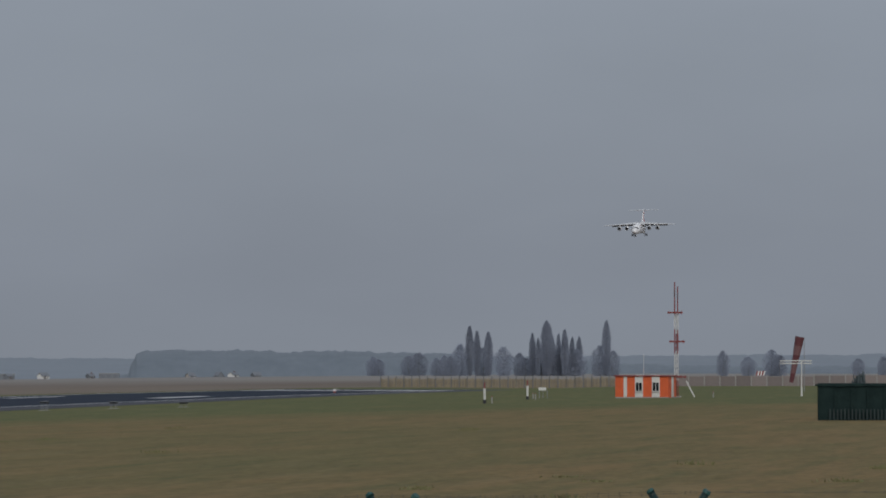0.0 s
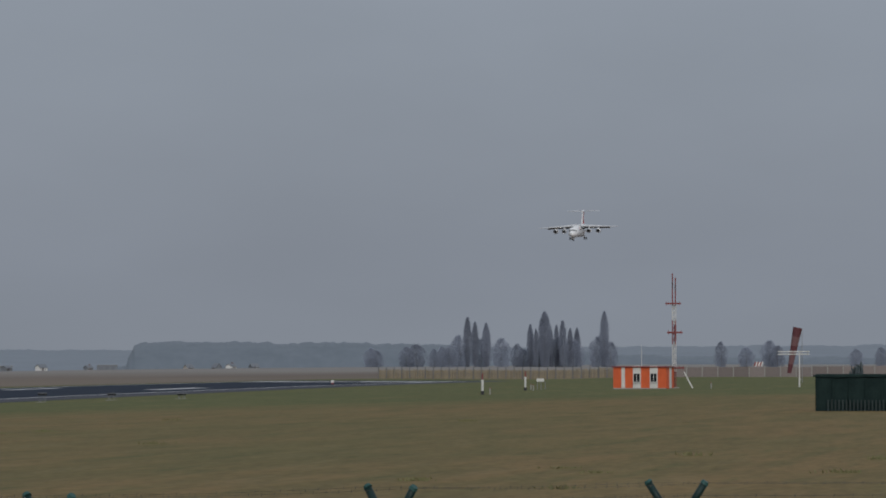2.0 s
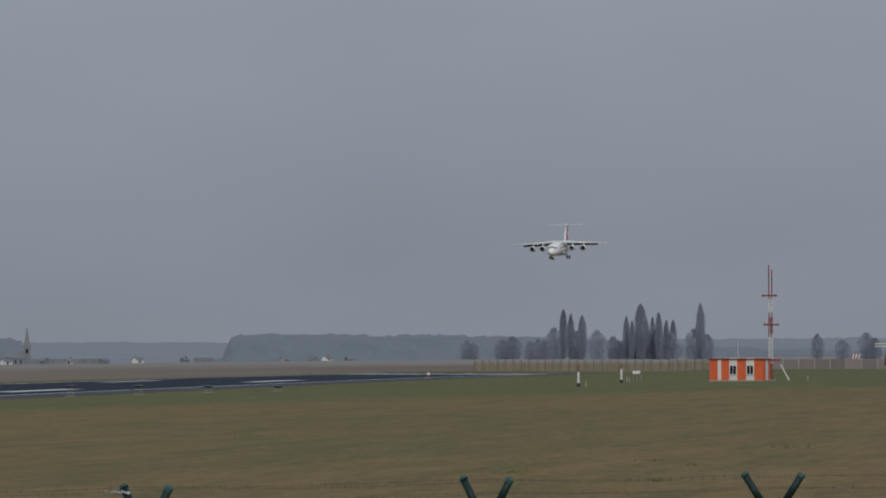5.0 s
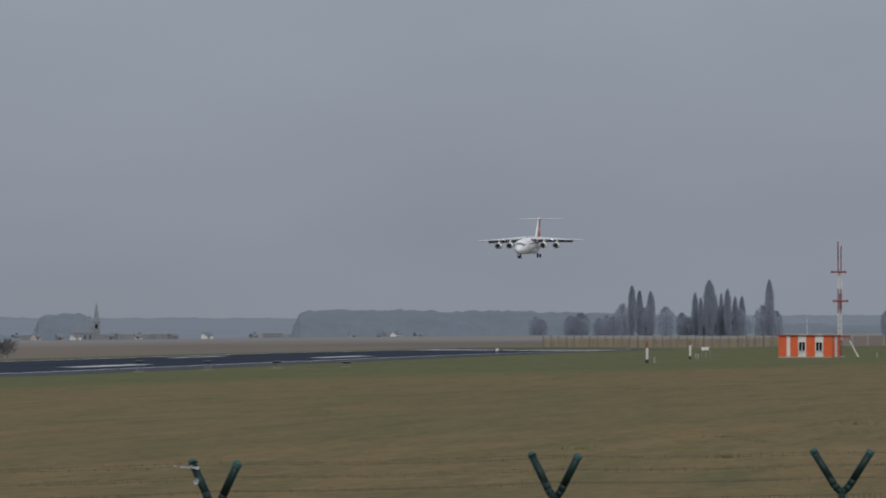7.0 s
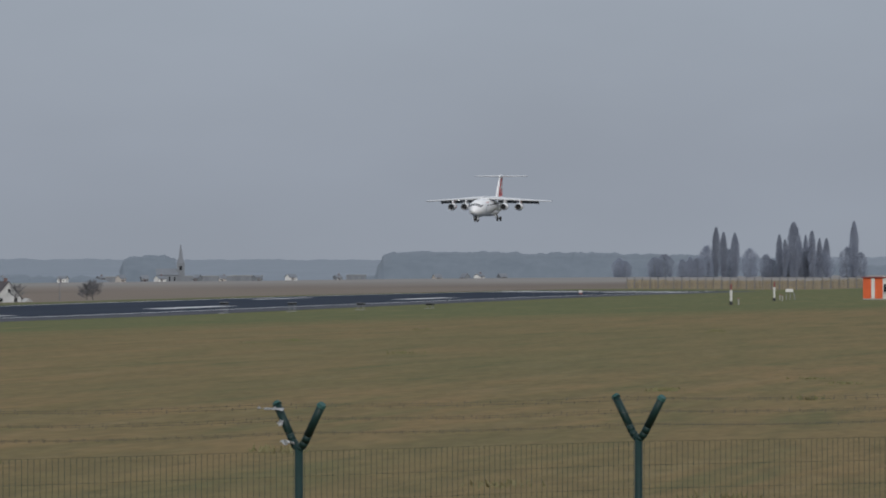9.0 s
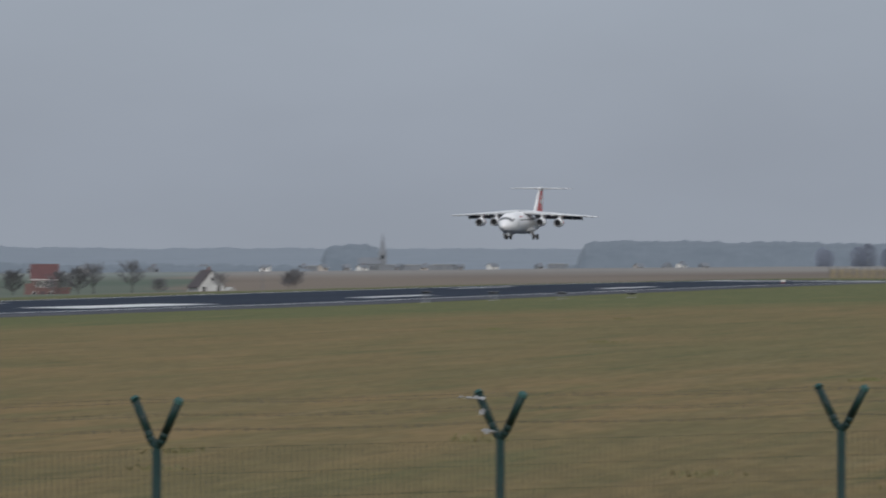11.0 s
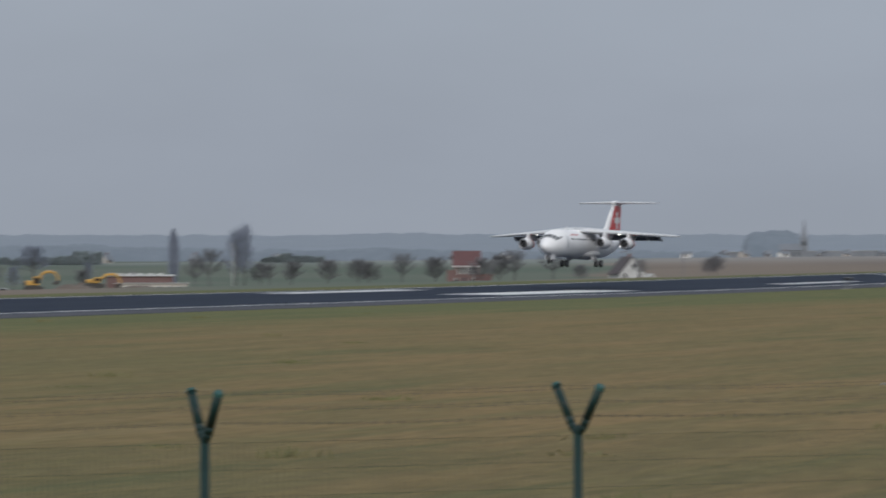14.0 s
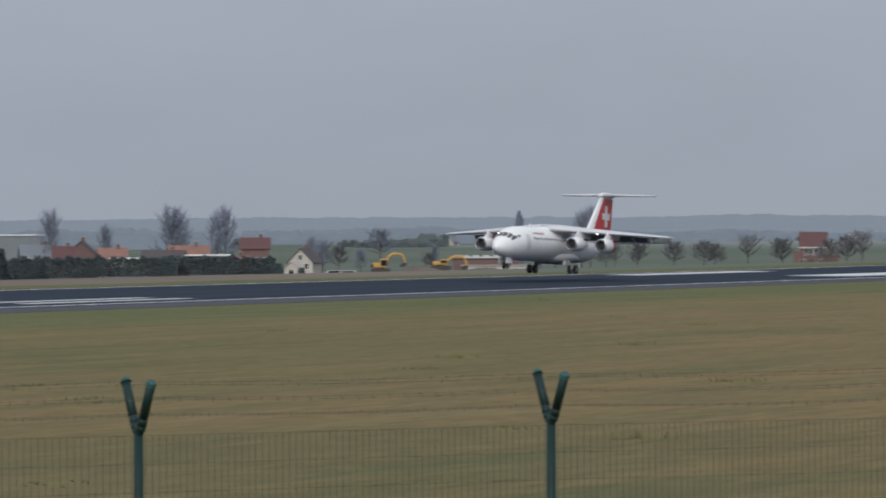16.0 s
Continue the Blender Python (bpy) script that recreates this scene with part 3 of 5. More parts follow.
# seconds, place of the aircraft's reference point
FLIGHT = [
    (0.0, -181.30, 1275.9, 56.66), (0.5, -181.19, 1242.6, 54.58), (1.0, -181.29, 1209.4, 52.38), (1.5, -181.64, 1176.4, 50.05),
    (2.0, -181.85, 1143.5, 47.69), (2.5, -182.15, 1110.7, 45.53), (3.0, -182.33, 1078.1, 43.28), (5.5, -182.44, 918.1, 31.72),
    (6.0, -182.34, 886.8, 29.55), (6.5, -182.26, 855.7, 27.41), (7.0, -182.36, 824.9, 25.44), (7.5, -182.21, 794.4, 23.58),
    (8.0, -181.87, 764.1, 21.93), (10.3, -181.94, 629.0, 14.51), (10.5, -181.97, 617.6, 13.85), (11.0, -181.95, 589.4, 12.07),
    (11.5, -181.75, 561.5, 10.27), (12.0, -181.76, 534.0, 8.90), (12.5, -181.87, 507.0, 7.86), (13.0, -181.65, 480.3, 6.99),
    (13.5, -181.58, 454.1, 6.30), (14.0, -181.37, 428.3, 5.80), (14.5, -181.15, 402.9, 5.28), (15.0, -181.40, 378.0, 4.78),
    (15.5, -182.00, 353.6, 4.25), (16.0, -182.40, 329.7, 3.75),
]


# ---- placing: by the bearing from the eye, to the left of the runway's axis, and the distance ----
def spot(ang, dist, up=0.0):
    a = radians(ang)
    x, y = -dist * math.sin(a), dist * math.cos(a)
    return x, y, ground_z(x, y) + up


def scaled(m, s, sz=None):
    return m @ Matrix.Diagonal((s, s, sz or s, 1))


# ---- far wooded ridges, haze put into their colour and glow ----
def ridge(name, r, a0, a1, top, foot, seed, material, label, depth=300, step=0.05, rows=None):
    n = int((a1 - a0) / step)
    bm = bmesh.new()
    cols = []
    for i in range(n + 1):
        ang = a0 + (a1 - a0) * i / n
        h = top(ang)
        col = []
        for j, (u, v) in enumerate(rows or EDGE):
            q = noise.noise((ang * 2.4, u * 6, seed)) * 0.5 + noise.noise((ang * 9.0, u * 9, seed + 3)) * 0.3 + noise.noise((ang * 26, u * 12, seed + 5)) * 0.2
            z = foot + (h - foot) * v + (q * 3.4 * v * v)
            a = radians(ang + noise.noise((ang * 13, u * 7, seed + 8)) * 0.02)
            d = r + u * depth
            col.append(bm.verts.new((-d * math.sin(a), d * math.cos(a), z)))
        cols.append(col)
    for c0, c1 in zip(cols, cols[1:]):
        for j in range(len(c0) - 1):
            bm.faces.new((c0[j], c1[j], c1[j + 1], c0[j + 1]))
    bmesh.ops.recalc_face_normals(bm, faces=bm.faces)
    return tagged(part(name, bm, material, None, "", True), label, "woodland", kind="structure")


def knots(pts):
    def f(a):
        for (a0, h0), (a1, h1) in zip(pts, pts[1:]):
            if a0 <= a <= a1:
                return h0 + (h1 - h0) * sstep(a0, a1, a)
        return pts[0][1] if a < pts[0][0] else pts[-1][1]
    return f


SLOPE = ((0, 0), (0.03, 0.12), (0.10, 0.26), (0.25, 0.45), (0.45, 0.64), (0.65, 0.80), (0.85, 0.93), (1.0, 1.0), (1.04, 0.95))
EDGE = ((0, 0), (0.05, 0.45), (0.12, 0.72), (0.3, 0.9), (0.6, 1.0), (1.0, 0.9))
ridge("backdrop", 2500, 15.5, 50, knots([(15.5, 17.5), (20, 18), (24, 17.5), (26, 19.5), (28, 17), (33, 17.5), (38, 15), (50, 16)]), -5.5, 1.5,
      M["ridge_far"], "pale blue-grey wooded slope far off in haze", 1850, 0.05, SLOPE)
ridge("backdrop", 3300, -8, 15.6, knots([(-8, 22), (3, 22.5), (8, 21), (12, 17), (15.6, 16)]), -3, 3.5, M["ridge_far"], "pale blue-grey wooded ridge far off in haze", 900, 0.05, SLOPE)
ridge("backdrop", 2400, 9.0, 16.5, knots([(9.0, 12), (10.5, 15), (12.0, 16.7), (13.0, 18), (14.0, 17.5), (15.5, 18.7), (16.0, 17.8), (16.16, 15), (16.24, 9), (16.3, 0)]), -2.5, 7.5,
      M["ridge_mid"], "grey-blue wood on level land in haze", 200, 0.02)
ridge("backdrop", 2440, 19.5, 20.4, knots([(19.5, 13.5), (19.7, 15), (20.2, 15), (20.33, 13), (20.4, 5)]), -5, 9.5, M["ridge_mid"], "copse behind a village, tinted grey-blue for haze", 150, 0.02)
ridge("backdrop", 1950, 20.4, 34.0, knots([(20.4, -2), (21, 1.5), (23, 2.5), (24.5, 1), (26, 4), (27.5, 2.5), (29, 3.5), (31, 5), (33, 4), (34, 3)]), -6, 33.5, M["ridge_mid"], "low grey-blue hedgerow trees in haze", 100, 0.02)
ridge("backdrop", 1500, 33.6, 47, knots([(33.6, -1), (34.3, 3.5), (36, 5), (38, 4), (40, 5.5), (47, 5)]), -6, 21.5, M["ridge_mid"], "low wood behind a village, tinted grey-blue for haze", 120, 0.03)
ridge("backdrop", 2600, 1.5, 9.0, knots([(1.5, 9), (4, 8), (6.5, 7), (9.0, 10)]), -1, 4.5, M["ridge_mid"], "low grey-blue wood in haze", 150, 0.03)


# ---- bare trees ----
def leafy(seed, w, d, h, count, label, name="hedge", category="hedge", size=0.35, cone=False, dome=False, leaf="evergreen"):
    """A dark evergreen mass: small leaf sprays over an uneven body, on short stems."""
    rng = random.Random(seed)
    T = empty(name, pose(0, 0, -500), label, category)
    for k in range(max(2, int(w / 2.5))):
        x = (k + .5) / max(2, int(w / 2.5)) * w - w / 2
        part("trunk", tube((x, 0, -.2), (x, 0, h * .8), .10, .04, 5), M["bark"], T, "brown stem")
    verts, faces = [], []
    for _ in range(count):
        x = rng.uniform(-w / 2, w / 2)
        lim = h * (0.82 + 0.22 * noise.noise((x * .8, seed, 0)) + 0.12 * noise.noise((x * 3.1, seed, 4)))
        if cone:
            lim = h * max(.06, 1 - abs(x) / (w / 2)) ** .8
        if dome:
            lim = h * math.sqrt(max(.03, 1 - (2 * x / w) ** 2)) * (0.8 + 0.35 * noise.noise((x * .35, seed, 0)) + .12 * noise.noise((x * 1.3, seed, 2)))
        z = lim * (1 - rng.random() ** 1.6 * .98)
        y = rng.choice((-1, 1)) * d / 2 * (rng.random() ** .4) * (1 if not cone else max(.1, 1 - z / h))
        p = Vector((x, y, z))
        s = size * rng.uniform(.5, 1.2)
        u = Vector((rng.gauss(0, 1), rng.gauss(0, 1), rng.gauss(.6, 1))).normalized()
        v = u.cross(Vector((rng.gauss(0, 1), rng.gauss(0, 1), rng.gauss(0, 1)))).normalized()
        k = len(verts)
        verts += [p - v * s * .5, p + v * s * .5, p + u * s + v * s * .3, p + u * s * 1.1 - v * s * .25]
        faces.append((k, k + 1, k + 2, k + 3))
    me = bpy.data.meshes.new("foliage")
    me.from_pydata(verts, [], faces)
    me.materials.append(M[leaf])
    f = new("foliage", me)
    f.parent = T
    tagged(f, "dark evergreen foliage, paled for haze where far off")
    return T


POP = "tall columnar poplar, bare in winter, in a row"


def massed_tree(seed, height, radius, count, label, category, poplar, width, lift=0.0, stuff="twig"):
    """A crown of fine twigs from near the ground up: a pointed column, or a rounded mass."""
    rng = random.Random(seed)
    T = empty("tree", pose(0, 0, -500), label, category)
    bm = tube((0, 0, -.3), (0, 0, height * .9), height * .016 + .05, .03, 7)
    stems = []
    for k in range(9):
        a, q = rng.random() * 6.283, rng.uniform(.25, .75)
        z0 = height * rng.uniform(.04, .35)
        z1 = min(height * .95, z0 + height * rng.uniform(.3, .6))
        stems.append((a, q, z0, z1))
        tube((0, 0, z0), (math.cos(a) * radius * q, math.sin(a) * radius * q, z1), height * .005, .02, 4, bm, False)
    part("trunk", bm, M["bark"], T, "grey trunk and limbs")
    verts, faces = [], []
    for _ in range(count):
        u = rng.random() ** (.95 if poplar else 1.1)
        a = rng.random() * 6.283
        if poplar:
            R0 = radius * (.5 + .5 * min(1, u / .4)) * (1 - max(0, (u - .45) / .555) ** 2.4) ** .7 * 1.06
        else:
            R0 = radius * math.sqrt(max(.04, 1 - (1.75 * u - .75) ** 2))
        R0 *= (.92 if poplar else .82) + (.16 if poplar else .34) * noise.noise((math.cos(a) * 1.3 + seed, math.sin(a) * 1.3, u * height * .33))
        r = R0 * rng.random() ** .55
        p = Vector((r * math.cos(a), r * math.sin(a), (lift + (1 - lift) * u) * height * .97))
        if noise.noise((p.x * .9 + seed * 3, p.y * .9, p.z * .22)) < (-.34 if poplar else -.22):
            continue
        up = 1.5 if poplar else .35
        v = Vector((math.cos(a) * .35 + rng.gauss(0, .3), math.sin(a) * .35 + rng.gauss(0, .3), up + rng.gauss(0, .3))).normalized() * height * (.05 if poplar else .10) * rng.uniform(.5, 1.3)
        s = v.cross(Vector((rng.gauss(0, 1), rng.gauss(0, 1), rng.gauss(0, .4)))).normalized() * width * rng.uniform(.6, 1.3)
        k = len(verts)
        verts += [p - s, p + s, p + v]
        faces.append((k, k + 1, k + 2))
    me = bpy.data.meshes.new("crown")
    me.from_pydata(verts, [], faces)
    me.materials.append(M[stuff])
    cr = new("crown", me)
    cr.parent = T
    tagged(cr, "bare grey-brown twigs, paled for haze where far off")
    return T


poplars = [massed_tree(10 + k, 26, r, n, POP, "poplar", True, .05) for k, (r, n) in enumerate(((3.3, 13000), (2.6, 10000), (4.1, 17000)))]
used = set()


def plant(proto, ang, dist, height, base, wide=1.0, group="", label="", turn=None):
    """The first planting takes the model itself, the next ones copies."""
    x, y, z = spot(ang, dist)
    s = height / base
    m = pose(x, y, z, 0, 0, (ang * 97.3) % 360 if turn is None else turn) @ Matrix.Diagonal((s * wide, s * wide, s, 1))
    if proto.name in used:
        ob = copy_thing(proto, m)
    else:
        used.add(proto.name)
        ob = proto
        ob.matrix_basis = m
    tagged(ob, label, group=group)
    return ob


for k, (ang, h, v, w) in enumerate(((10.82, 24.0, 1, 1.0), (10.70, 23.7, 1, 1.1), (10.52, 21.3, 0, 1.0), (9.81, 25.6, 0, .85), (9.72, 20.0, 1, .9), (9.58, 26.6, 2, .95), (9.48, 22.6, 0, .9),
                                    (9.39, 22.4, 1, .9), (9.29, 24.5, 1, 1.1), (9.17, 23.2, 0, .85), (9.06, 23.4, 0, .95), (8.62, 26.4, 2, .74))):
    plant(poplars[v], ang, 1700 + (k * 37) % 29, h - .2, 26, w * .9, "poplars beyond the airfield")

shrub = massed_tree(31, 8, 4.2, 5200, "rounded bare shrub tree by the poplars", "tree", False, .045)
for k, (ang, h, w) in enumerate(((10.27, 13.6, .75), (10.95, 9.0, 1.1), (10.60, 8.0, 1.2), (12.38, 5.4, 1.2), (12.28, 4.6, 1.3), (11.80, 5.6, 1.3), (11.64, 6.4, 1.3), (11.35, 5.0, 1.2), (11.12, 5.4, 1.3), (11.22, 5.8, 1.1),
                                 (10.02, 6.5, .9), (9.92, 5.0, 1.4), (9.66, 8.0, 1.3), (9.35, 8.5, 1.3), (9.12, 7.5, 1.3), (8.74, 8.5, .9), (8.52, 7.0, .9), (6.75, 7.0, .8), (6.35, 5.5, 1.3), (5.98, 7.5, 1.0), (5.85, 6.0, 1.1), (4.6, 5.0, 1.2), (4.2, 5.5, 1.0))):
    plant(shrub, ang, 1690 + (k * 53) % 60, h, 8, w, "shrub trees beyond the airfield")

def bare_tree(seed, height, radius, label, material, low=.22, limbs=16, twigs=7, thin=.03, rise=.75):
    """A leader with limbs from low on, each with branches and fine twigs, leafless."""
    rng = random.Random(seed)
    T = empty("tree", pose(0, 0, -500), label, "tree")
    wood, wf, fine, ff = [], [], [], []

    def stick(p, q, r0, r1):
        d = (q - p).normalized()
        u = d.orthogonal().normalized()
        v = d.cross(u)
        k = len(wood)
        for c, r in ((p, r0), (q, r1)):
            wood.extend([c + u * r, c - u * r * .5 + v * r * .87, c - u * r * .5 - v * r * .87])
        wf.extend([(k, k + 1, k + 4, k + 3), (k + 1, k + 2, k + 5, k + 4), (k + 2, k, k + 3, k + 5)])

    def spray(p, d, ln, count):
        for _ in range(count):
            o = p + d * ln * rng.random()
            v = (d + Vector((rng.gauss(0, .55), rng.gauss(0, .55), rng.gauss(.15, .5)))).normalized() * height * rng.uniform(.05, .11)
            w = v.cross(Vector((rng.gauss(0, 1), rng.gauss(0, 1), rng.gauss(0, 1)))).normalized() * thin * rng.uniform(.5, 1.3)
            k = len(fine)
            fine.extend([o - w, o + w, o + v])
            ff.append((k, k + 1, k + 2))

    def branch(p, d, ln, r, level):
        for step in range(3):
            q = p + d * ln / 3
            stick(p, q, r, r * .75)
            if level == 0:
                spray(p, d, ln / 3, twigs)
            elif step or level == 1:
                for _ in range(2):
                    a = rng.random() * 6.283
                    nd = (d + Vector((math.cos(a), math.sin(a), .35)) * rng.uniform(.5, .9)).normalized()
                    branch(q, nd, ln * rng.uniform(.42, .62), r * .6, level - 1)
            p, r = q, r * .75
            d = (d + Vector((rng.gauss(0, .14), rng.gauss(0, .14), rng.gauss(.08, .08)))).normalized()
        spray(p, d, ln * .3, twigs)

    p, r = Vector((0, 0, -.3)), height * .02 + .05
    for k in range(5):
        q = Vector((rng.gauss(0, .01) * height, rng.gauss(0, .01) * height, height * .94 * (k + 1) / 5))
        stick(p, q, r, r * .72)
        p, r = q, r * .72
    spray(p, Vector((0, 0, 1)), height * .08, twigs * 3)
    for k in range(limbs):
        f = (k + rng.random()) / limbs
        a = k * 2.4 + rng.gauss(0, .3)
        z = height * (low + (.84 - low) * f)
        reach = radius * (.35 + .65 * math.sin(math.pi * (.22 + .7 * f))) * rng.uniform(.75, 1.15)
        d = Vector((math.cos(a), math.sin(a), rise * (.45 + 1.2 * f) * rng.uniform(.7, 1.3))).normalized()
        branch(Vector((0, 0, z)), d, reach * .82, height * .007 + .015, 1)
    top = max(v.z for v in fine)
    for name, vs, fs, mt in (("trunk", wood, wf, M["bark_dark"]), ("crown", fine, ff, M[material])):
        me = bpy.data.meshes.new(name)
        me.from_pydata([(v.x, v.y, v.z * height / top) for v in vs], [], fs)
        me.materials.append(mt)
        ob = new(name, me)
        ob.parent = T
        tagged(ob, "grey trunk and limbs" if name == "trunk" else "bare grey-brown twigs, paled for haze where far off")
    return T


field_tree = bare_tree(41, 7, 2.9, "small round bare tree in a roadside row", "twig_near", .25, 24, 7, .033, .7)
field_tree2 = bare_tree(46, 8, 3.3, "open-crowned bare tree in a roadside row", "twig_near", .30, 17, 5, .030, .9)
for k, (ang, d, h, v) in enumerate(((27.64, 930, 7.0, 0), (27.06, 930, 6.9, 0), (26.57, 930, 6.9, 0), (26.40, 925, 6.3, 0), (25.87, 915, 9.0, 1), (25.33, 905, 7.2, 0), (24.30, 900, 7.4, 0), (24.05, 905, 7.6, 1), (23.44, 900, 7.8, 1),
                                    (23.0, 900, 4.4, 0), (24.60, 884, 6.6, 0), (22.05, 884, 4.6, 1), (28.96, 930, 8.4, 1), (28.15, 940, 6.0, 0), (28.0, 930, 5.4, 1), (20.83, 1090, 6.4, 0), (20.92, 1085, 5.6, 0), (32.45, 900, 6.0, 0), (32.7, 905, 6.6, 1), (31.0, 900, 4.6, 0), (30.2, 900, 4.0, 0), (29.2, 905, 6.4, 1))):
    plant((field_tree, field_tree2)[v], ang, d, h * 1.08, 7 + v, 1.0, "roadside trees", "")
for ang, d, h, w in ((29.54, 930, 18.8, .85),):
    plant(poplars[0 if ang > 29 else 2], ang, d, h, 26, 1.1 * w, "tall field poplars", "slender bare poplar among roadside trees")
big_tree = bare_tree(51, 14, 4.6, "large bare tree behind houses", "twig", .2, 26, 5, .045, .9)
for ang, d, h, w in ((28.54, 930, 16.6, .72), (28.40, 934, 15.2, .7), (34.27, 800, 14.6, .95), (37.08, 790, 14.0, .9), (35.11, 790, 14.6, 1.1), (34.40, 795, 13.4, .9), (36.2, 810, 11.0, .9), (35.0, 800, 13.6, .9), (31.78, 1150, 9.6, 2.2), (32.90, 840, 8.4, 1.2), (32.72, 850, 7.4, 1.3), (32.1, 860, 5.4, 1.5), (30.9, 1000, 5.6, 1.3)):
    plant(big_tree, ang, d, h, 14, w, "trees behind the houses")

# dark evergreens; the far clumps have haze put into their colour
hedge = leafy(61, 16, 2.2, 4.4, 15000, "long dark evergreen hedge before a village", size=.2)
for ang, d, h in ((36.95, 560, 3.9), (35.75, 565, 4.0), (34.75, 570, 3.9), (34.1, 575, 3.6)):
    plant(hedge, ang, d, h, 4.4, 1.05, "hedge round the village", "", ang + 4)
conifer = leafy(62, 5.5, 5.0, 9, 9000, "dense dark conifer beside a hedge", "conifer", "tree", .3, False, True)
for ang, d, h in ((37.98, 560, 6.0), (37.72, 566, 5.6), (37.47, 560, 5.9), (37.22, 565, 5.2), (33.80, 640, 4.6), (33.62, 640, 5.0), (33.42, 650, 4.4), (33.05, 640, 2.6)):
    plant(conifer, ang, d, h, 9, 1.0, "conifers by the hedge")
far_bush = leafy(64, 8, 7, 8, 7000, "rounded evergreen clump on a far field, paled for haze", "tree", "tree", .5, False, True, "far_evergreen")
for ang, d, h, w in ((31.02, 1450, 6.0, 1.3), (30.86, 1440, 7.6, 1.35), (31.3, 1445, 5.4, 1.6), (31.6, 1450, 4.8, 1.8), (32.0, 1455, 4.6, 1.8), (27.75, 1460, 5.6, 1.2), (27.5, 1465, 4.0, 2.0), (28.0, 1465, 3.8, 2.0), (27.25, 1460, 3.6, 2.0), (34.0, 1500, 6.0, 1.4), (32.3, 1500, 4.6, 1.7)):
    plant(far_bush, ang, d, h, 8, w, "far field trees")


# ---- houses ----
def gable(w, d, eave, ridge_h, bm=None, off=(0, 0)):
    """A house body with gables at the ends of its width (ridge along x)."""
    ox, oy = off
    pts = [(-d / 2, -.6), (d / 2, -.6), (d / 2, eave), (0, ridge_h), (-d / 2, eave)]
    return loft([[(ox - w / 2, oy + p, z) for p, z in pts], [(ox + w / 2, oy + p, z) for p, z in pts]], bm)


def slab(w, d, eave, ridge_h, side, over=.35, t=.18):
    y0, y1 = side * (d / 2 + over), 0.0
    k = (ridge_h - eave) / (d / 2)
    z0 = eave - over * k
    a = [(-w / 2 - over, y0, z0), (-w / 2 - over, y1, ridge_h), (-w / 2 - over, y1, ridge_h + t), (-w / 2 - over, y0, z0 + t)]
    return loft([a, [(-x, y, z) for x, y, z in a]])


def window(x, y, z, w, h, parent, along="x", frame_mat=None, bars=1):
    """A framed window on a wall facing -y (along x) or on an end wall (along y)."""
    m = pose(x, y, z, 0, 0, 0 if along == "x" else (90 if along == "y" else -90))
    f = box(-w / 2 - .07, w / 2 + .07, -.05, .05, -h / 2 - .07, h / 2 + .07, m=m)
    ob = part("window", f, frame_mat or M["render_white"], parent, "white framed window")
    for k in range(bars + 1):
        u0 = -w / 2 + k * w / (bars + 1) + .02
        part("pane", box(u0, u0 + w / (bars + 1) - .04, -.062, -.052, -h / 2, h / 2, m=m), M["glass"], ob)
    return ob


def house(ang, dist, w, d, eave, ridge_h, wall, roof, label, turn=0.0, wins=(), chimney=True, group="village houses", door=True):
    x, y, z = spot(ang, dist)
    Hs = empty("house", pose(x, y, z, 0, 0, ang + turn), label, "house", group)
    body = part("wall", gable(w, d, eave, ridge_h), wall, Hs)
    for s in (-1, 1):
        part("roof", slab(w, d, eave, ridge_h, s), roof, Hs, "pitched tiled roof")
    if chimney:
        c = part("chimney", box(w * .2 - .35, w * .2 + .35, -.3, .4, ridge_h - .8, ridge_h + .9, bevel=.03), M["brick"], Hs, "brick chimney")
        part("chimney_cap", box(w * .2 - .42, w * .2 + .42, -.37, .47, ridge_h + .9, ridge_h + 1.02), M["concrete"], c)
    for u, zz, ww, hh in wins:
        window(u, -d / 2 - .05, zz, ww, hh, Hs)
    if door:
        part("door", box(-w * .08 - .5, -w * .08 + .5, -d / 2 - .06, -d / 2, -.2, 2.05), M["tile_brown"], Hs, "dark front door")
    return Hs


ROW = ((-3.2, 1.4, 1.1, 1.2), (1.2, 1.4, 1.1, 1.2), (3.4, 1.4, 1.1, 1.2))
# the tall house with the red roof and its extension
h1 = house(24.83, 900, 6.5, 8.0, 5.0, 8.7, M["brick"], M["tile_red"], "tall brick house with a steep red tiled roof", 0, ((-1.8, 3.9, .9, 1.5), (-.6, 3.9, .9, 1.5), (.6, 3.9, .9, 1.5), (1.8, 3.9, .9, 1.5), (-2.6, 1.3, 1.0, 1.2), (1.6, 1.3, 1.0, 1.2)), False, "farm houses")
part("cornice", box(-3.6, 3.6, -4.35, -4.1, 4.75, 5.05), M["render_white"], h1, "white eaves board")
part("extension", box(3.25, 6.3, -3.4, 3.0, -.6, 2.7), M["brick"], h1, "low brick extension")
part("extension_roof", box(3.25, 6.5, -3.6, 3.2, 2.7, 2.95), M["tile_orange"], h1, "flat orange-edged roof")
part("lean_to", box(-5.0, -3.25, -3.0, 3.0, -.6, 4.0), M["brick"], h1, "brick side wing")
# the white farm cottage: gable towards the airfield
h2 = house(22.25, 900, 8.4, 6.8, 2.2, 6.2, M["weathered_white"], M["tile_brown"], "white rendered cottage with a dark tiled roof", -72, (), True, "farm houses", False)
window(4.25, .2, 4.0, .8, 1.0, h2, "y")
window(4.25, -1.9, 1.6, .9, 1.2, h2, "y")
window(4.25, 1.9, 1.6, .9, 1.2, h2, "y")
h3 = house(21.88, 897, 3.8, 3.4, .3, 1.7, M["weathered_white"], M["weathered_white"], "low white outbuilding beside a cottage", -74, (), False, "farm houses", False)
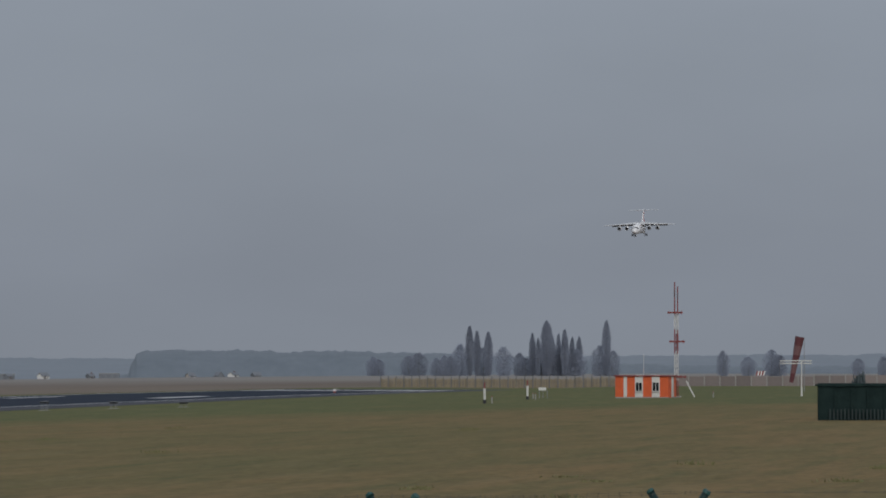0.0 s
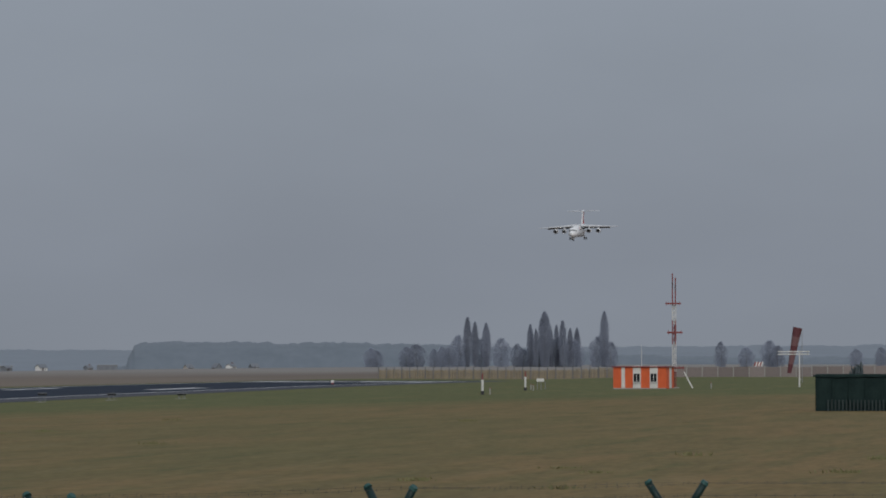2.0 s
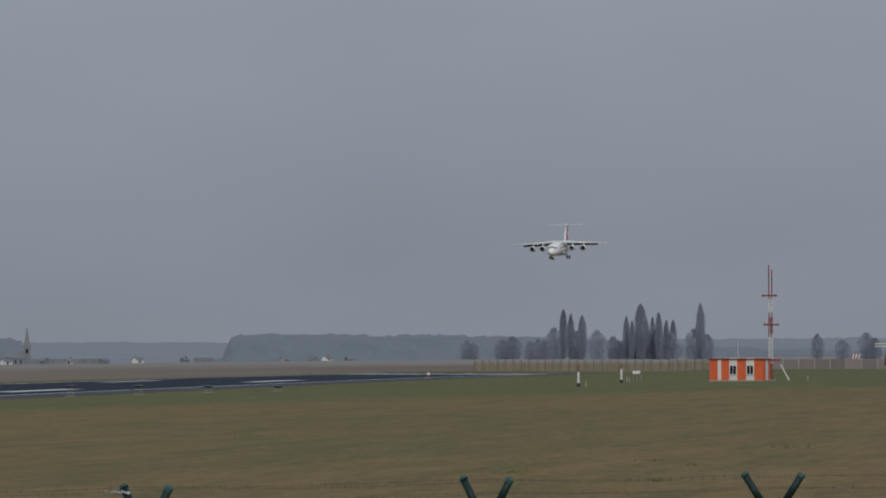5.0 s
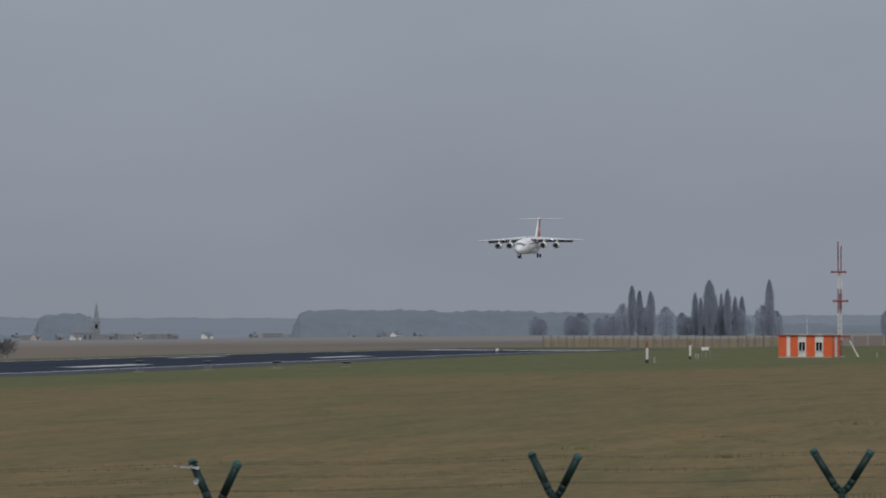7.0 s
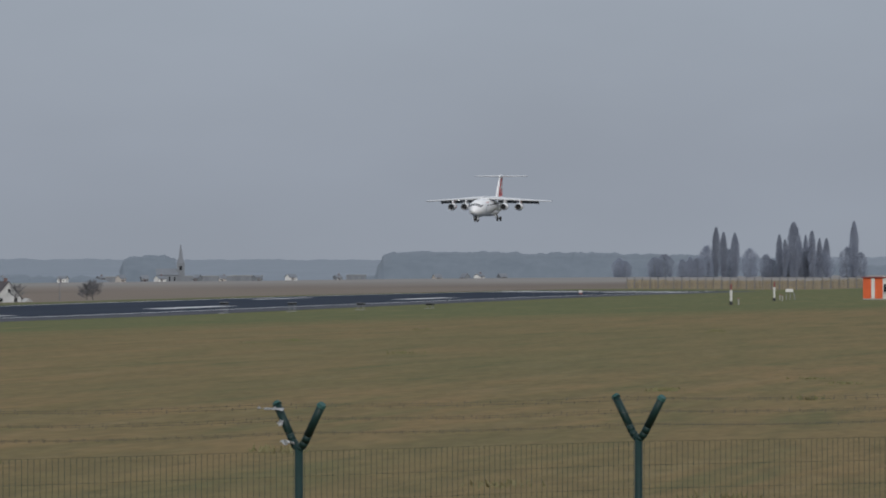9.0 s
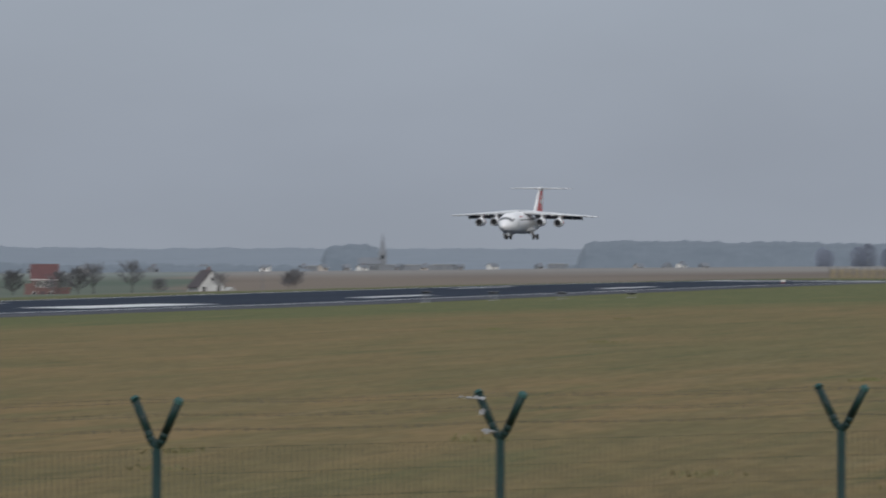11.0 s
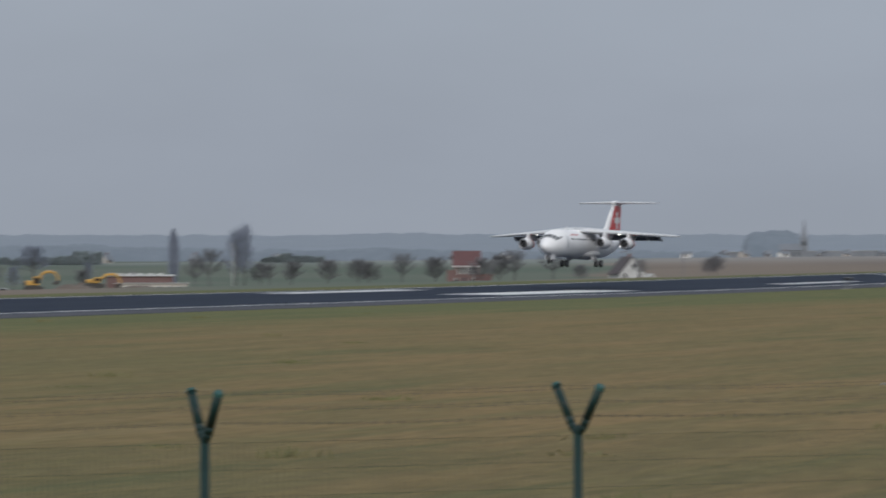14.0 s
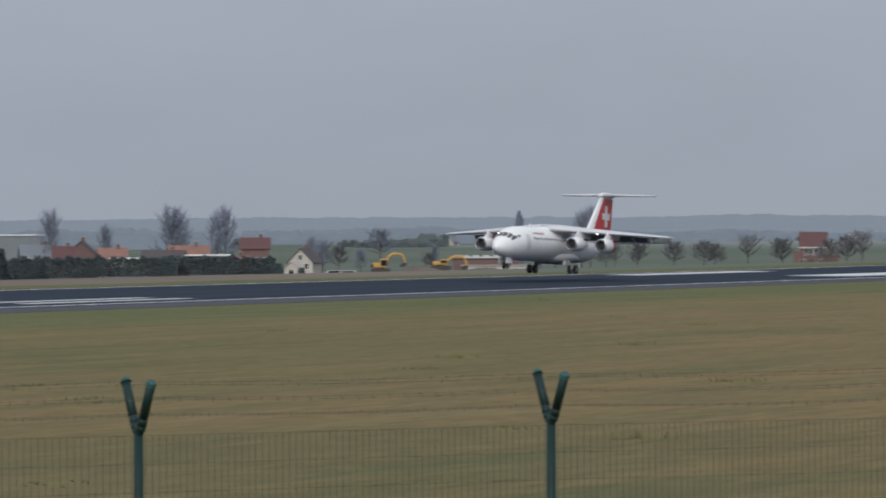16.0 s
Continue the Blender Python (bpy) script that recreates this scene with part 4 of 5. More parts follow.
# the gabled house at the diggers
h4 = house(32.99, 740, 9.0, 5.2, 3.7, 6.4, M["cream"], M["tile_brown"], "cream gabled house with a dark roof", 78, (), True, "village houses", False)
for u, zz, ww, hh in ((0, 4.7, .8, 1.0), (-1.3, 2.8, .8, 1.1), (1.3, 2.8, .8, 1.1)):
    window(-4.55, u, zz, ww, hh, h4, "w")
h5 = house(33.16, 712, 7.0, 4.6, 1.3, 3.6, M["cream"], M["cream"], "low cream gabled annexe by a house", 80, (), False, "village houses", False)
window(-3.55, 0, 1.4, 1.0, 1.1, h5, "w")
# village behind the hedge
WINS = ((-2.4, 1.4, 1.1, 1.2), (2.4, 1.4, 1.1, 1.2), (-2.4, 4.0, 1.1, 1.2), (0, 4.0, 1.1, 1.2), (2.4, 4.0, 1.1, 1.2))
for ang, dist, w, d, ea, ri, wa, ro, lb, turn in (
        (33.79, 780, 6.2, 7.0, 6.6, 8.8, "brick", "tile_red", "red brick house under a red roof", 0),
        (34.86, 770, 8.5, 7.5, 3.6, 7.2, "brick", "tile_orange", "house with a bright orange tiled roof", 8),
        (35.25, 765, 9.0, 7.5, 3.2, 6.2, "brick", "tile_brown", "brick house under a dark brown roof", -10),
        (36.07, 740, 5.6, 7.0, 3.4, 6.6, "cream", "tile_orange", "small house with an orange roof", 4),
        (36.55, 775, 7.5, 8.0, 4.8, 8.2, "brick", "tile_brown", "brick house with a dark tiled roof", 85),
        (36.85, 760, 4.5, 6.5, 3.6, 7.0, "brick", "tile_red", "narrow brick house with a red roof", 0),
        (37.25, 790, 8.0, 8.0, 4.0, 7.4, "stone", "slate", "grey house with a slate roof", 6),
        (34.10, 760, 5.0, 6.0, 2.6, 5.0, "brick", "tile_orange", "low brick house with an orange roof", -5)):
    house(ang, dist, w, d, ea, ri, M[wa], M[ro], lb, turn, WINS if ea > 3.8 else ROW[:2], True)
# long white-roofed halls
def hall(ang, dist, w, d, h, roof_mat, wall_mat, label, turn=0):
    x, y, z = spot(ang, dist)
    B = empty("hall", pose(x, y, z, 0, 0, ang + turn), label, "hall")
    part("wall", box(-w / 2, w / 2, -d / 2, d / 2, -.6, h - .3), wall_mat, B)
    part("roof", box(-w / 2 - .3, w / 2 + .3, -d / 2 - .3, d / 2 + .3, h - .3, h, bevel=.04), roof_mat, B, "pale flat roof")
    for k in range(3):
        part("door", box(-w * .3 + k * w * .3 - 1.2, -w * .3 + k * w * .3 + 1.2, -d / 2 - .05, -d / 2, -.2, min(2.6, h - .8)), M["slate"], B, "grey sliding door")
    return B


hall(37.7, 900, 17, 10, 9.6, M["render_white"], M["stone"], "long hall with a white roof")
hall(34.55, 755, 9, 6, 5.4, M["render_white"], M["glass"], "low glazed hall with a white roof edge")
hall(35.85, 700, 6, 5, 4.4, M["render_white"], M["cream"], "small cream shed with a white roof")


def barn():
    x, y, z = spot(29.94, 700)
    B = empty("barn", pose(x, y, z, 0, 0, 29.9), "long low brick barn with pale flat roof edges in two tiers", "barn")
    part("upper_wall", box(-8.2, 4.8, -1.0, 6, -.6, 3.3), M["brick"], B, "red-brown brick upper wall")
    part("upper_roof", box(-8.6, 5.2, -1.5, 6.3, 3.3, 3.58, bevel=.05), M["weathered_white"], B, "pale flat roof edge")
    part("lower_wall", box(-5.6, 7.6, -5.0, -1.0, -.6, 1.85), M["cream"], B, "drab rendered lower wall")
    part("lower_roof", box(-6.6, 7.9, -5.3, -1.0, 1.85, 2.05, bevel=.04), M["concrete"], B, "pale lower roof edge")
    for k in range(5):
        part("skylight", box(-6.3 + k * 2.0, -5.0 + k * 2.0, 1.0, 2.0, 3.56, 3.88, bevel=.06), M["weathered_white"], B, "white rooflight")
    for k in range(6):
        window(-4.2 + k * 2.1, -5.05, 1.0, 1.1, .7, B)


barn()


def digger(ang, dist, turn, low, label):
    """House and cab at one end, the boom arched over to a hanging stick and bucket."""
    x, y, z = spot(ang, dist)
    D = empty("excavator", pose(x, y, z + .02, 0, 0, ang + turn), label, "excavator", "excavators")
    for sg in (-1, 1):
        tr = loft([[(px - 1.9, sg * 1.05 + dy, pz) for px, pz in ((-1.5, .12), (-1.75, .42), (-1.5, .8), (1.5, .8), (1.75, .42), (1.5, .12), (0, 0))] for dy in (-.28, .28)])
        t = part("track", tr, M["track"], D, "worn steel track")
        for k in range(4):
            part("roller", tube((-3.0 + k * .75, sg * 1.05 - .3, .42), (-3.0 + k * .75, sg * 1.05 + .3, .42), .24, seg=10), M["track"], t)
    part("undercarriage", box(-2.6, -1.2, -.8, .8, .4, .9), M["track"], D)
    part("upper_body", box(-3.3, -1.2, -1.15, 1.15, .95, 1.55 if low else 1.8, bevel=.14), M["yellow"], D, "yellow engine housing")
    part("counterweight", box(-3.6, -3.0, -1.15, 1.15, .95, 1.45 if low else 1.65, bevel=.16), M["track"], D, "dark counterweight")
    cab = part("cab", box(-2.0, -.9, -1.15, -.15, .95, 1.9 if low else 2.5, bevel=.12), M["yellow"], D, "yellow cab")
    part("cab_glass", box(-1.9, -.87, -1.18, -.12, 1.3, 1.75 if low else 2.3), M["glass"], cab, "dark cab glazing")
    top = 2.35 if low else 3.3
    arc = [(-1.2, 1.2), (-.5, top - .5), (.15, top), (1.3, top + .05), (2.0, top - .25)]
    for nm, pts, r in (("boom", arc, .24), ("stick", [(2.0, top - .25), (2.35, top - 1.0), (2.45, top - 1.6)], .19)):
        bm = None
        for a, b in zip(pts, pts[1:]):
            bm = tube((a[0], .2, a[1]), (b[0], .2, b[1]), r, r * .92, 8, bm)
        part(nm, bm, M["yellow"], D, "yellow " + nm)
    part("boom_ram", tube((-1.0, .2, 1.15), (.1, .2, top - .25), .08), M["strut"], D, "steel ram")
    part("stick_ram", tube((.4, .2, top + .3), (1.9, .2, top + .1), .07), M["strut"], D, "steel ram")
    part("bucket", loft([[(px, .2 + dy, top - 1.5 + pz) for px, pz in ((2.7, .0), (2.2, .05), (1.5, -.35), (1.6, -.75), (2.5, -.7))] for dy in (-.5, .5)]), M["track"], D, "worn steel bucket")


digger(31.60, 625, 2, False, "yellow tracked excavator with its boom arched high")
digger(30.62, 600, -3, True, "yellow tracked excavator crouched behind spoil, boom arched")


def soil_heap(ang, dist, w, d, h, seed):
    x, y, z = spot(ang, dist)
    bm = bmesh.new()
    nx, ny = 22, 9
    g = []
    for j in range(ny + 1):
        row = []
        for i in range(nx + 1):
            u, v = i / nx * 2 - 1, j / ny * 2 - 1
            k = max(0.0, 1 - abs(u) ** 2.5) * max(0.0, 1 - v * v)
            row.append(bm.verts.new((u * w / 2, v * d / 2, h * k * (.75 + .5 * noise.noise((u * 3.1, v * 2, seed)) + .2 * noise.noise((u * 11, v * 7, seed))) - .12)))
        g.append(row)
    for j in range(ny):
        for i in range(nx):
            bm.faces.new((g[j][i], g[j][i + 1], g[j + 1][i + 1], g[j + 1][i]))
    H = part("soil_heap", bm, M["soil"], None, "", True)
    H.matrix_basis = pose(x, y, z, 0, 0, ang)
    tagged(H, "long low heap of dug brown soil beside excavators", "soil", "spoil heaps")


soil_heap(31.12, 590, 7.5, 3.0, 1.1, 1.0)
soil_heap(30.10, 600, 7.0, 3.0, .7, 4.0)
soil_heap(30.95, 640, 6.0, 3.0, 1.9, 7.0)


def car(ang, dist, turn, tall, label, length=4.3):
    x, y, z = spot(ang, dist)
    C = empty("van" if tall else "car", pose(x, y, z, 0, 0, ang + turn), label, "van" if tall else "car", "parked vehicles")
    h = 2.1 if tall else 1.45
    L = length / 2
    prof = ((-L, .35), (-L, .85), (-L * .55, 1.0), (-L * .35, h - .05), (-L * .2, h), (L * .8, h), (L, 1.0 if not tall else h - .15), (L, .35))
    b = part("body", loft([[(px, sy * w, pz) for px, pz in prof] for sy, w in ((-1, .85), (1, .85))]), M["car_paint"], C, "white bodywork")
    for sy in (-1, 1):
        part("side_window", box(-L * .3, L * .7, sy * .85 - .01, sy * .85 + .01, 1.0, h - .12), M["glass"], b, "dark side window")
        for px in (-L * .62, L * .62):
            w = part("wheel", tube((px, sy * .82 - .1, .32), (px, sy * .82 + .1, .32), .32, seg=14), M["tyre"], C, "black tyre")
            part("rim", tube((px, sy * .82 - .11, .32), (px, sy * .82 + .11, .32), .17, seg=10), M["strut"], w)
    return C


car(32.56, 690, 4, False, "white car parked by the construction site")
car(32.34, 695, 2, False, "white estate car parked by the construction site", 4.6)

# the slender white pole among the trees, and the telegraph poles
def pole(ang, dist, h, r, material, label, cross=False, group=""):
    x, y, z = spot(ang, dist)
    P = empty("pole", pose(x, y, z, 0, 0, ang), label, "pole", group)
    part("shaft", tube((0, 0, -.3), (0, 0, h), r, r * .7, 10), material, P)
    part("cap", tube((0, 0, h), (0, 0, h + .12), r * .9, r * .3, 10), material, P)
    if cross:
        part("crossarm", box(-.8, .8, -.06, .06, h - .6, h - .45), material, P)
    return P


pole(28.59, 850, 11.2, .085, M["hutwhite"], "slender white pole among roadside trees")
pole(21.35, 905, 7.0, .12, M["bark"], "dark wooden telegraph pole in a field", True)

# ---- the far village with its church ----
def church():
    x, y, z = spot(19.42, 2150)
    C = empty("church", pose(x, y, z - 1.5, 0, 0, 19.4), "grey stone church with a tall pointed spire", "church")
    tw = part("tower", box(-2.3, 2.3, -2.3, 2.3, -1, 12), M["stone"], C, "square stone tower")
    part("spire", loft([[(sx * w, sy * w, zz) for sx, sy in ((-1, -1), (1, -1), (1, 1), (-1, 1))] for w, zz in ((2.6, 12), (1.4, 15.5), (.12, 24.0))]), M["slate"], C, "slate spire")
    part("nave", gable(13, 8, 5.5, 9.0, off=(-8, 0)), M["stone"], C, "stone nave")
    for s in (-1, 1):
        part("nave_roof", slab(13, 8, 5.5, 9.0, s), M["slate"], C, "slate roof").matrix_basis = pose(-8, 0, .05)
    for k in range(4):
        part("window", box(-13 + k * 3, -12.2 + k * 3, -4.06, -3.98, 1.8, 4.4), M["glass"], C, "dark arched window")
    part("belfry_opening", box(-.8, .8, -2.36, -2.28, 8.2, 10.8), M["glass"], tw, "dark belfry opening")


church()
rngv = random.Random(77)
VILLAGE = [(19.75, 2250), (20.0, 2240), (20.38, 2120), (20.7, 2180), (21.3, 2060), (19.15, 2230), (18.75, 2290), (18.2, 2260), (17.65, 2300), (16.9, 2350),
           (15.3, 2400), (14.85, 2380), (14.62, 2400), (14.25, 2350), (22.3, 2100), (23.1, 2050), (24.2, 1950), (31.75, 1700), (30.62, 1720), (25.0, 1850), (27.9, 1800), (29.2, 1800)]
for k, (ang, dist) in enumerate(VILLAGE):
    w = rngv.uniform(6, 10)
    house(ang, dist * .95, w * .6, 4.5, rngv.uniform(1.6, 2.3), rngv.uniform(3.2, 4.2), M[("render_white", "stone", "cream", "stone")[k % 4]], M["slate"],
          "small far house in " + ("white render", "grey stone", "cream render", "grey stone")[k % 4], rngv.uniform(-60, 60), ((-1.2, 1.0, .8, .8), (1.2, 1.0, .8, .8)), k % 3 == 0, "houses of the far village")
for ang, dist, w in ((19.0, 2330, 34), (18.35, 2340, 20), (20.55, 2330, 16), (16.6, 2450, 14)):
    hall(ang, dist, w, 8, 3.6, M["concrete"], M["stone"], "long low grey shed at the village edge")


# ---- navigation hut and its mast ----
def nav_hut():
    x, y, z = spot(7.99, 500)
    Hh = empty("equipment_hut", pose(x, y, z, 0, 0, -6), "small flat-roofed hut in orange and white panels", "hut")
    W, Dp, Ht = 7.6, 4.6, 3.0
    part("body", box(-W / 2, W / 2, -Dp / 2, Dp / 2, -.2, Ht), M["orange"], Hh, "orange walls")
    part("roof", box(-W / 2 - .2, W / 2 + .2, -Dp / 2 - .25, Dp / 2 + .25, Ht, Ht + .16, bevel=.03), M["mastred"], Hh, "thin dark red roof slab")
    part("plinth", box(-W / 2 - .03, W / 2 + .03, -Dp / 2 - .03, Dp / 2 + .03, -.2, .14), M["concrete"], Hh, "concrete plinth")
    f = -Dp / 2
    for a, b, up in ((-2.62, -2.12, 0), (-.98, .16, .22), (1.44, 2.58, .22)):
        part("white_panel", box(a, b, f - .05, f - .003, .14, Ht + up, bevel=.01), M["hutwhite"], Hh, "white painted panel")
    part("white_panel", box(W / 2 + .003, W / 2 + .05, -.5, .7, .14, Ht), M["hutwhite"], Hh, "white painted panel")
    for c in (-.41, 2.01):
        w = part("window", box(c - .48, c + .48, f - .09, f - .055, .9, 2.25), M["hutwhite"], Hh, "white window frame")
        for s in (-1, 1):
            part("pane", box(c + s * .23 - .19, c + s * .23 + .19, f - .105, f - .093, 1.0, 2.15), M["glass"], w)
        part("sill", box(c - .55, c + .55, f - .16, f - .055, .80, .88), M["concrete"], w)
    part("rod_aerial", tube((-.3, 0, Ht + .16), (-.3, 0, Ht + 3.1), .04, .02), M["hutwhite"], Hh, "thin white aerial")
    part("door", box(W / 2 + .004, W / 2 + .06, -1.9, -.9, .05, 2.1), M["orange"], Hh, "orange side door")


nav_hut()


def nav_mast():
    x, y, z = spot(7.50, 506)
    Mm = empty("antenna_mast", pose(x, y, z, 0, 0, 7), "red and white lattice antenna mast behind a hut", "mast")
    bands = ((0, 2.4, "mastred"), (2.4, 6.6, "hutwhite"), (6.6, 9.0, "mastred"), (9.0, 11.9, "hutwhite"))
    for z0, z1, mt in bands:
        bm = None
        for sx, sy in ((-.25, -.2), (.25, -.2), (0, .25)):
            bm = tube((sx, sy, z0), (sx, sy, z1), .06, seg=6, bm=bm)
        n = max(2, int((z1 - z0) / .7))
        c3 = ((-.25, -.2), (.25, -.2), (0, .25))
        for k in range(n):
            za, zb = z0 + (z1 - z0) * k / n, z0 + (z1 - z0) * (k + 1) / n
            for q in range(3):
                a, b = c3[q], c3[(q + 1) % 3]
                bm = tube((*a, za), (*b, zb), .028, seg=4, bm=bm)
        part("lattice_section", bm, M[mt], Mm, ("red" if mt == "mastred" else "white") + " lattice section")
    for zc, off in ((7.9, .1), (12.0, -.15), (5.2 - 2.3, .7)):
        w = 1.1 if zc > 4 else .7
        a = part("antenna_arm", box(off - w, off + w, -.5, -.2, zc - .12, zc + .12, bevel=.02), M["mastred"], Mm, "dark red antenna boom")
        for k in range(3):
            part("dipole", box(off - w * .8 + k * w * .8 - .03, off - w * .8 + k * w * .8 + .03, -.75, -.5, zc - .3, zc + .3), M["mastred"], a)
    for dx, z0, z1, mt in ((-.24, 12.0, 16.3, "mastred"), (.18, 12.0, 15.7, "mastred")):
        for k in range(4):
            za, zb = z0 + (z1 - z0) * k / 4, z0 + (z1 - z0) * (k + 1) / 4
            part("top_rod", tube((dx, 0, za), (dx, 0, zb), .085, seg=8), M[mt if k % 3 != 2 else "tile_red"], Mm, "red top rod")
    for dx in (-.24, .18):
        part("side_rod", tube((dx, -.35, 6.2), (dx, -.35, 9.6), .075, seg=8), M["mastred"], Mm, "red side rod")
    part("stay", tube((2.6, -1, 0), (1.4, -.6, 2.3), .10, seg=8), M["hutwhite"], Mm, "white inclined stay")
    part("foot", box(-.7, .7, -.7, .7, -.2, .15), M["concrete"], Mm, "concrete foot")


nav_mast()


def marker(ang, dist, h, label):
    x, y, z = spot(ang, dist)
    P = empty("marker_pole", pose(x, y, z), label, "pole", "marker poles")
    part("base", tube((0, 0, -.1), (0, 0, .45), .22, .18, 12), M["dark"], P, "black base")
    part("shaft", tube((0, 0, .45), (0, 0, h - .75), .15, seg=12), M["hutwhite"], P, "white shaft")
    part("top", tube((0, 0, h - .75), (0, 0, h), .10, .07, 12), M["mastred"], P, "dark red tip")


marker(10.58, 428, 2.55, "white marker pole with a black base on grass")
marker(9.89, 490, 2.65, "white marker pole with a black base on grass")
x, y, z = spot(9.65, 515)
fr = empty("monitor_frame", pose(x, y, z, 0, 0, 9), "small white steel frame on grass", "frame")
part("top_box", box(-.55, .55, -.2, .2, 1.1, 1.55, bevel=.04), M["hutwhite"], fr, "white box")
for dx in (-.45, .1, .75):
    part("leg", tube((dx, 0, -.1), (dx * .9, 0, 1.15), .05), M["strut"], fr)
for ang, d in ((10.46, 430), (9.76, 488), (6.91, 488), (9.80, 505)):
    x, y, z = spot(ang, d)
    st = empty("stub_post", pose(x, y, z), "short pale post standing in grass", "post", "stub posts")
    part("shaft", tube((0, 0, -.1), (0, 0, .75), .08, seg=8), M["concrete"], st)
    part("cap", tube((0, 0, .75), (0, 0, .85), .10, .06, 8), M["mastred"], st)

# T-shaped white pole
x, y, z = spot(5.50, 498)
tp = empty("localiser_pole", pose(x, y, z, 0, 0, 5), "white pole with a long white crossbar", "pole")
part("shaft", tube((0, 0, -.2), (0, 0, 4.9), .09, .07), M["hutwhite"], tp)
part("lower_sleeve", tube((0, 0, 0), (0, 0, 1.3), .13), M["hutwhite"], tp)
for zz in (4.5, 4.86):
    part("crossbar", box(-3.0, 1.4, -.08, .08, zz, zz + .15, bevel=.02), M["hutwhite"], tp, "white crossbar")
for k in range(5):
    part("element", box(-2.7 + k * .95, -2.64 + k * .95, -.2, -.08, 4.4, 5.05), M["concrete"], tp)

# windsock, hanging nearly limp
x, y, z = spot(5.55, 620)
ws = empty("windsock", pose(x, y, z, 0, 0, 5.6), "red and white windsock drooping from its pole", "windsock")
part("pole", tube((1.0, 0, -.2), (1.0, 0, 9.4), .08, .05), M["strut"], ws, "grey pole")
part("hoop", tube((.95, 0, 9.2), (-.25, 0, 9.4), .06), M["strut"], ws)
top, end = Vector((.25, 0, 9.5)), Vector((-1.25, 0, 1.6))
for k in range(5):
    a, b = top + (end - top) * (k / 5), top + (end - top) * ((k + 1) / 5)
    r0, r1 = .8 - .09 * k, .8 - .09 * (k + 1)
    part("sock_band", tube(a, b, r0, r1, 16), M["sock_red" if k % 2 == 0 else "sock_pale"], ws, "red fabric band" if k % 2 == 0 else "faded fabric band")

# striped marker board
x, y, z = spot(6.16, 1500)
bd = empty("marker_board", scaled(pose(x, y, z, 0, 0, 6), 1.2), "low red and white striped marker board", "board")
for k in range(6):
    part("stripe", loft([[(-1.5 + k * .5 + d, yy, zz) for d, zz in ((0, .6), (.5, .6), (.85, 2.2), (.35, 2.2))] for yy in (-.1, .1)]), M["hutwhite" if k % 2 else "mastred"], bd)
for dx in (-1.2, 1.4):
    part("leg", tube((dx, 0, -.2), (dx, 0, .8), .08), M["strut"], bd)

# ---- dark netted store ----
def netted_store():
    x, y, z = spot(4.30, 256)
    S = empty("netted_store", pose(x, y, z, 0, 0, 4), "dark green netting-covered store on the grass", "store")
    ring = lambda xx, k: [(xx, -1.6 * k, -.2), (xx, -1.75 * k, 2.3), (xx, -1.5, 2.62), (xx, 1.5, 2.62), (xx, 1.75 * k, 2.3), (xx, 1.6 * k, -.2)]
    part("cover", loft([ring(xx, 1 + .03 * noise.noise((xx, 0, 0))) for xx in [-4.2 + .7 * k for k in range(15)]]), M["netting"], S, "dark green netting")
    for k in range(9):
        xx = -4.1 + k * 1.15
        part("upright", box(xx - .05, xx + .05, -1.84, -1.76, -.1, 2.35), M["netting"], S)
    part("rim", loft([[(-4.35 + u * 10.0, -1.9 + a, 2.42 + b + .10 * noise.noise((u * 9, 3, 0))) for a, b in ((0, 0), (.2, 0), (.2, .14), (0, .14))] for u in [q / 16 for q in range(17)]]), M["netting"], S, "sagging net edge")
    for k in range(34):
        xx = -3.3 + k * .26
        part("picket", box(xx - .06, xx + .06, -2.02, -1.98, -.1, .8 + .05 * noise.noise((k * .7, 1, 0))), M["picket"], S, "weathered picket")
    return S


netted_store()
ivy = leafy(71, 1.3, 1.0, .95, 500, "small dark shrub showing above a netted store", "shrub", "shrub", .22)
x, y, z = spot(4.62, 259.5)
ivy.matrix_basis = pose(x, y, z) @ Matrix.Diagonal((.8, .8, 3.25, 1))

# ---- stake fence at the runway's end ----
x0, y0, _ = spot(12.25, 960)
x1, y1, _ = spot(8.3, 905)
for s in range(10):
    xa, ya = x0 + (x1 - x0) * s / 10, y0 + (y1 - y0) * s / 10
    xb, yb = x0 + (x1 - x0) * (s + 1) / 10, y0 + (y1 - y0) * (s + 1) / 10
    xm, ym = (xa + xb) / 2, (ya + yb) / 2
    ln = math.hypot(xb - xa, yb - ya)
    fs = empty("stake_fence", pose(xm, ym, ground_z(xm, ym), 0, 0, math.degrees(math.atan2(yb - ya, xb - xa))), "weathered straw-coloured stake fence at the runway end", "fence", "stake fence panels")
    for k in range(3):
        part("post", box(-ln / 2 + k * ln / 3 - .09, -ln / 2 + k * ln / 3 + .09, -.09, .09, -.3, 3.1), M["bark"], fs, "dark post")
    for k in range(int(ln / .42)):
        u = -ln / 2 + .3 + k * .42
        part("stake", box(u - .09, u + .09, -.03, .03, 0, 2.5 + .35 * noise.noise((u * 3, s, 0))), M["straw"], fs)
    for zz in (.5, 1.9):
        part("rail", box(-ln / 2, ln / 2, .03, .09, zz, zz + .1), M["straw"], fs)

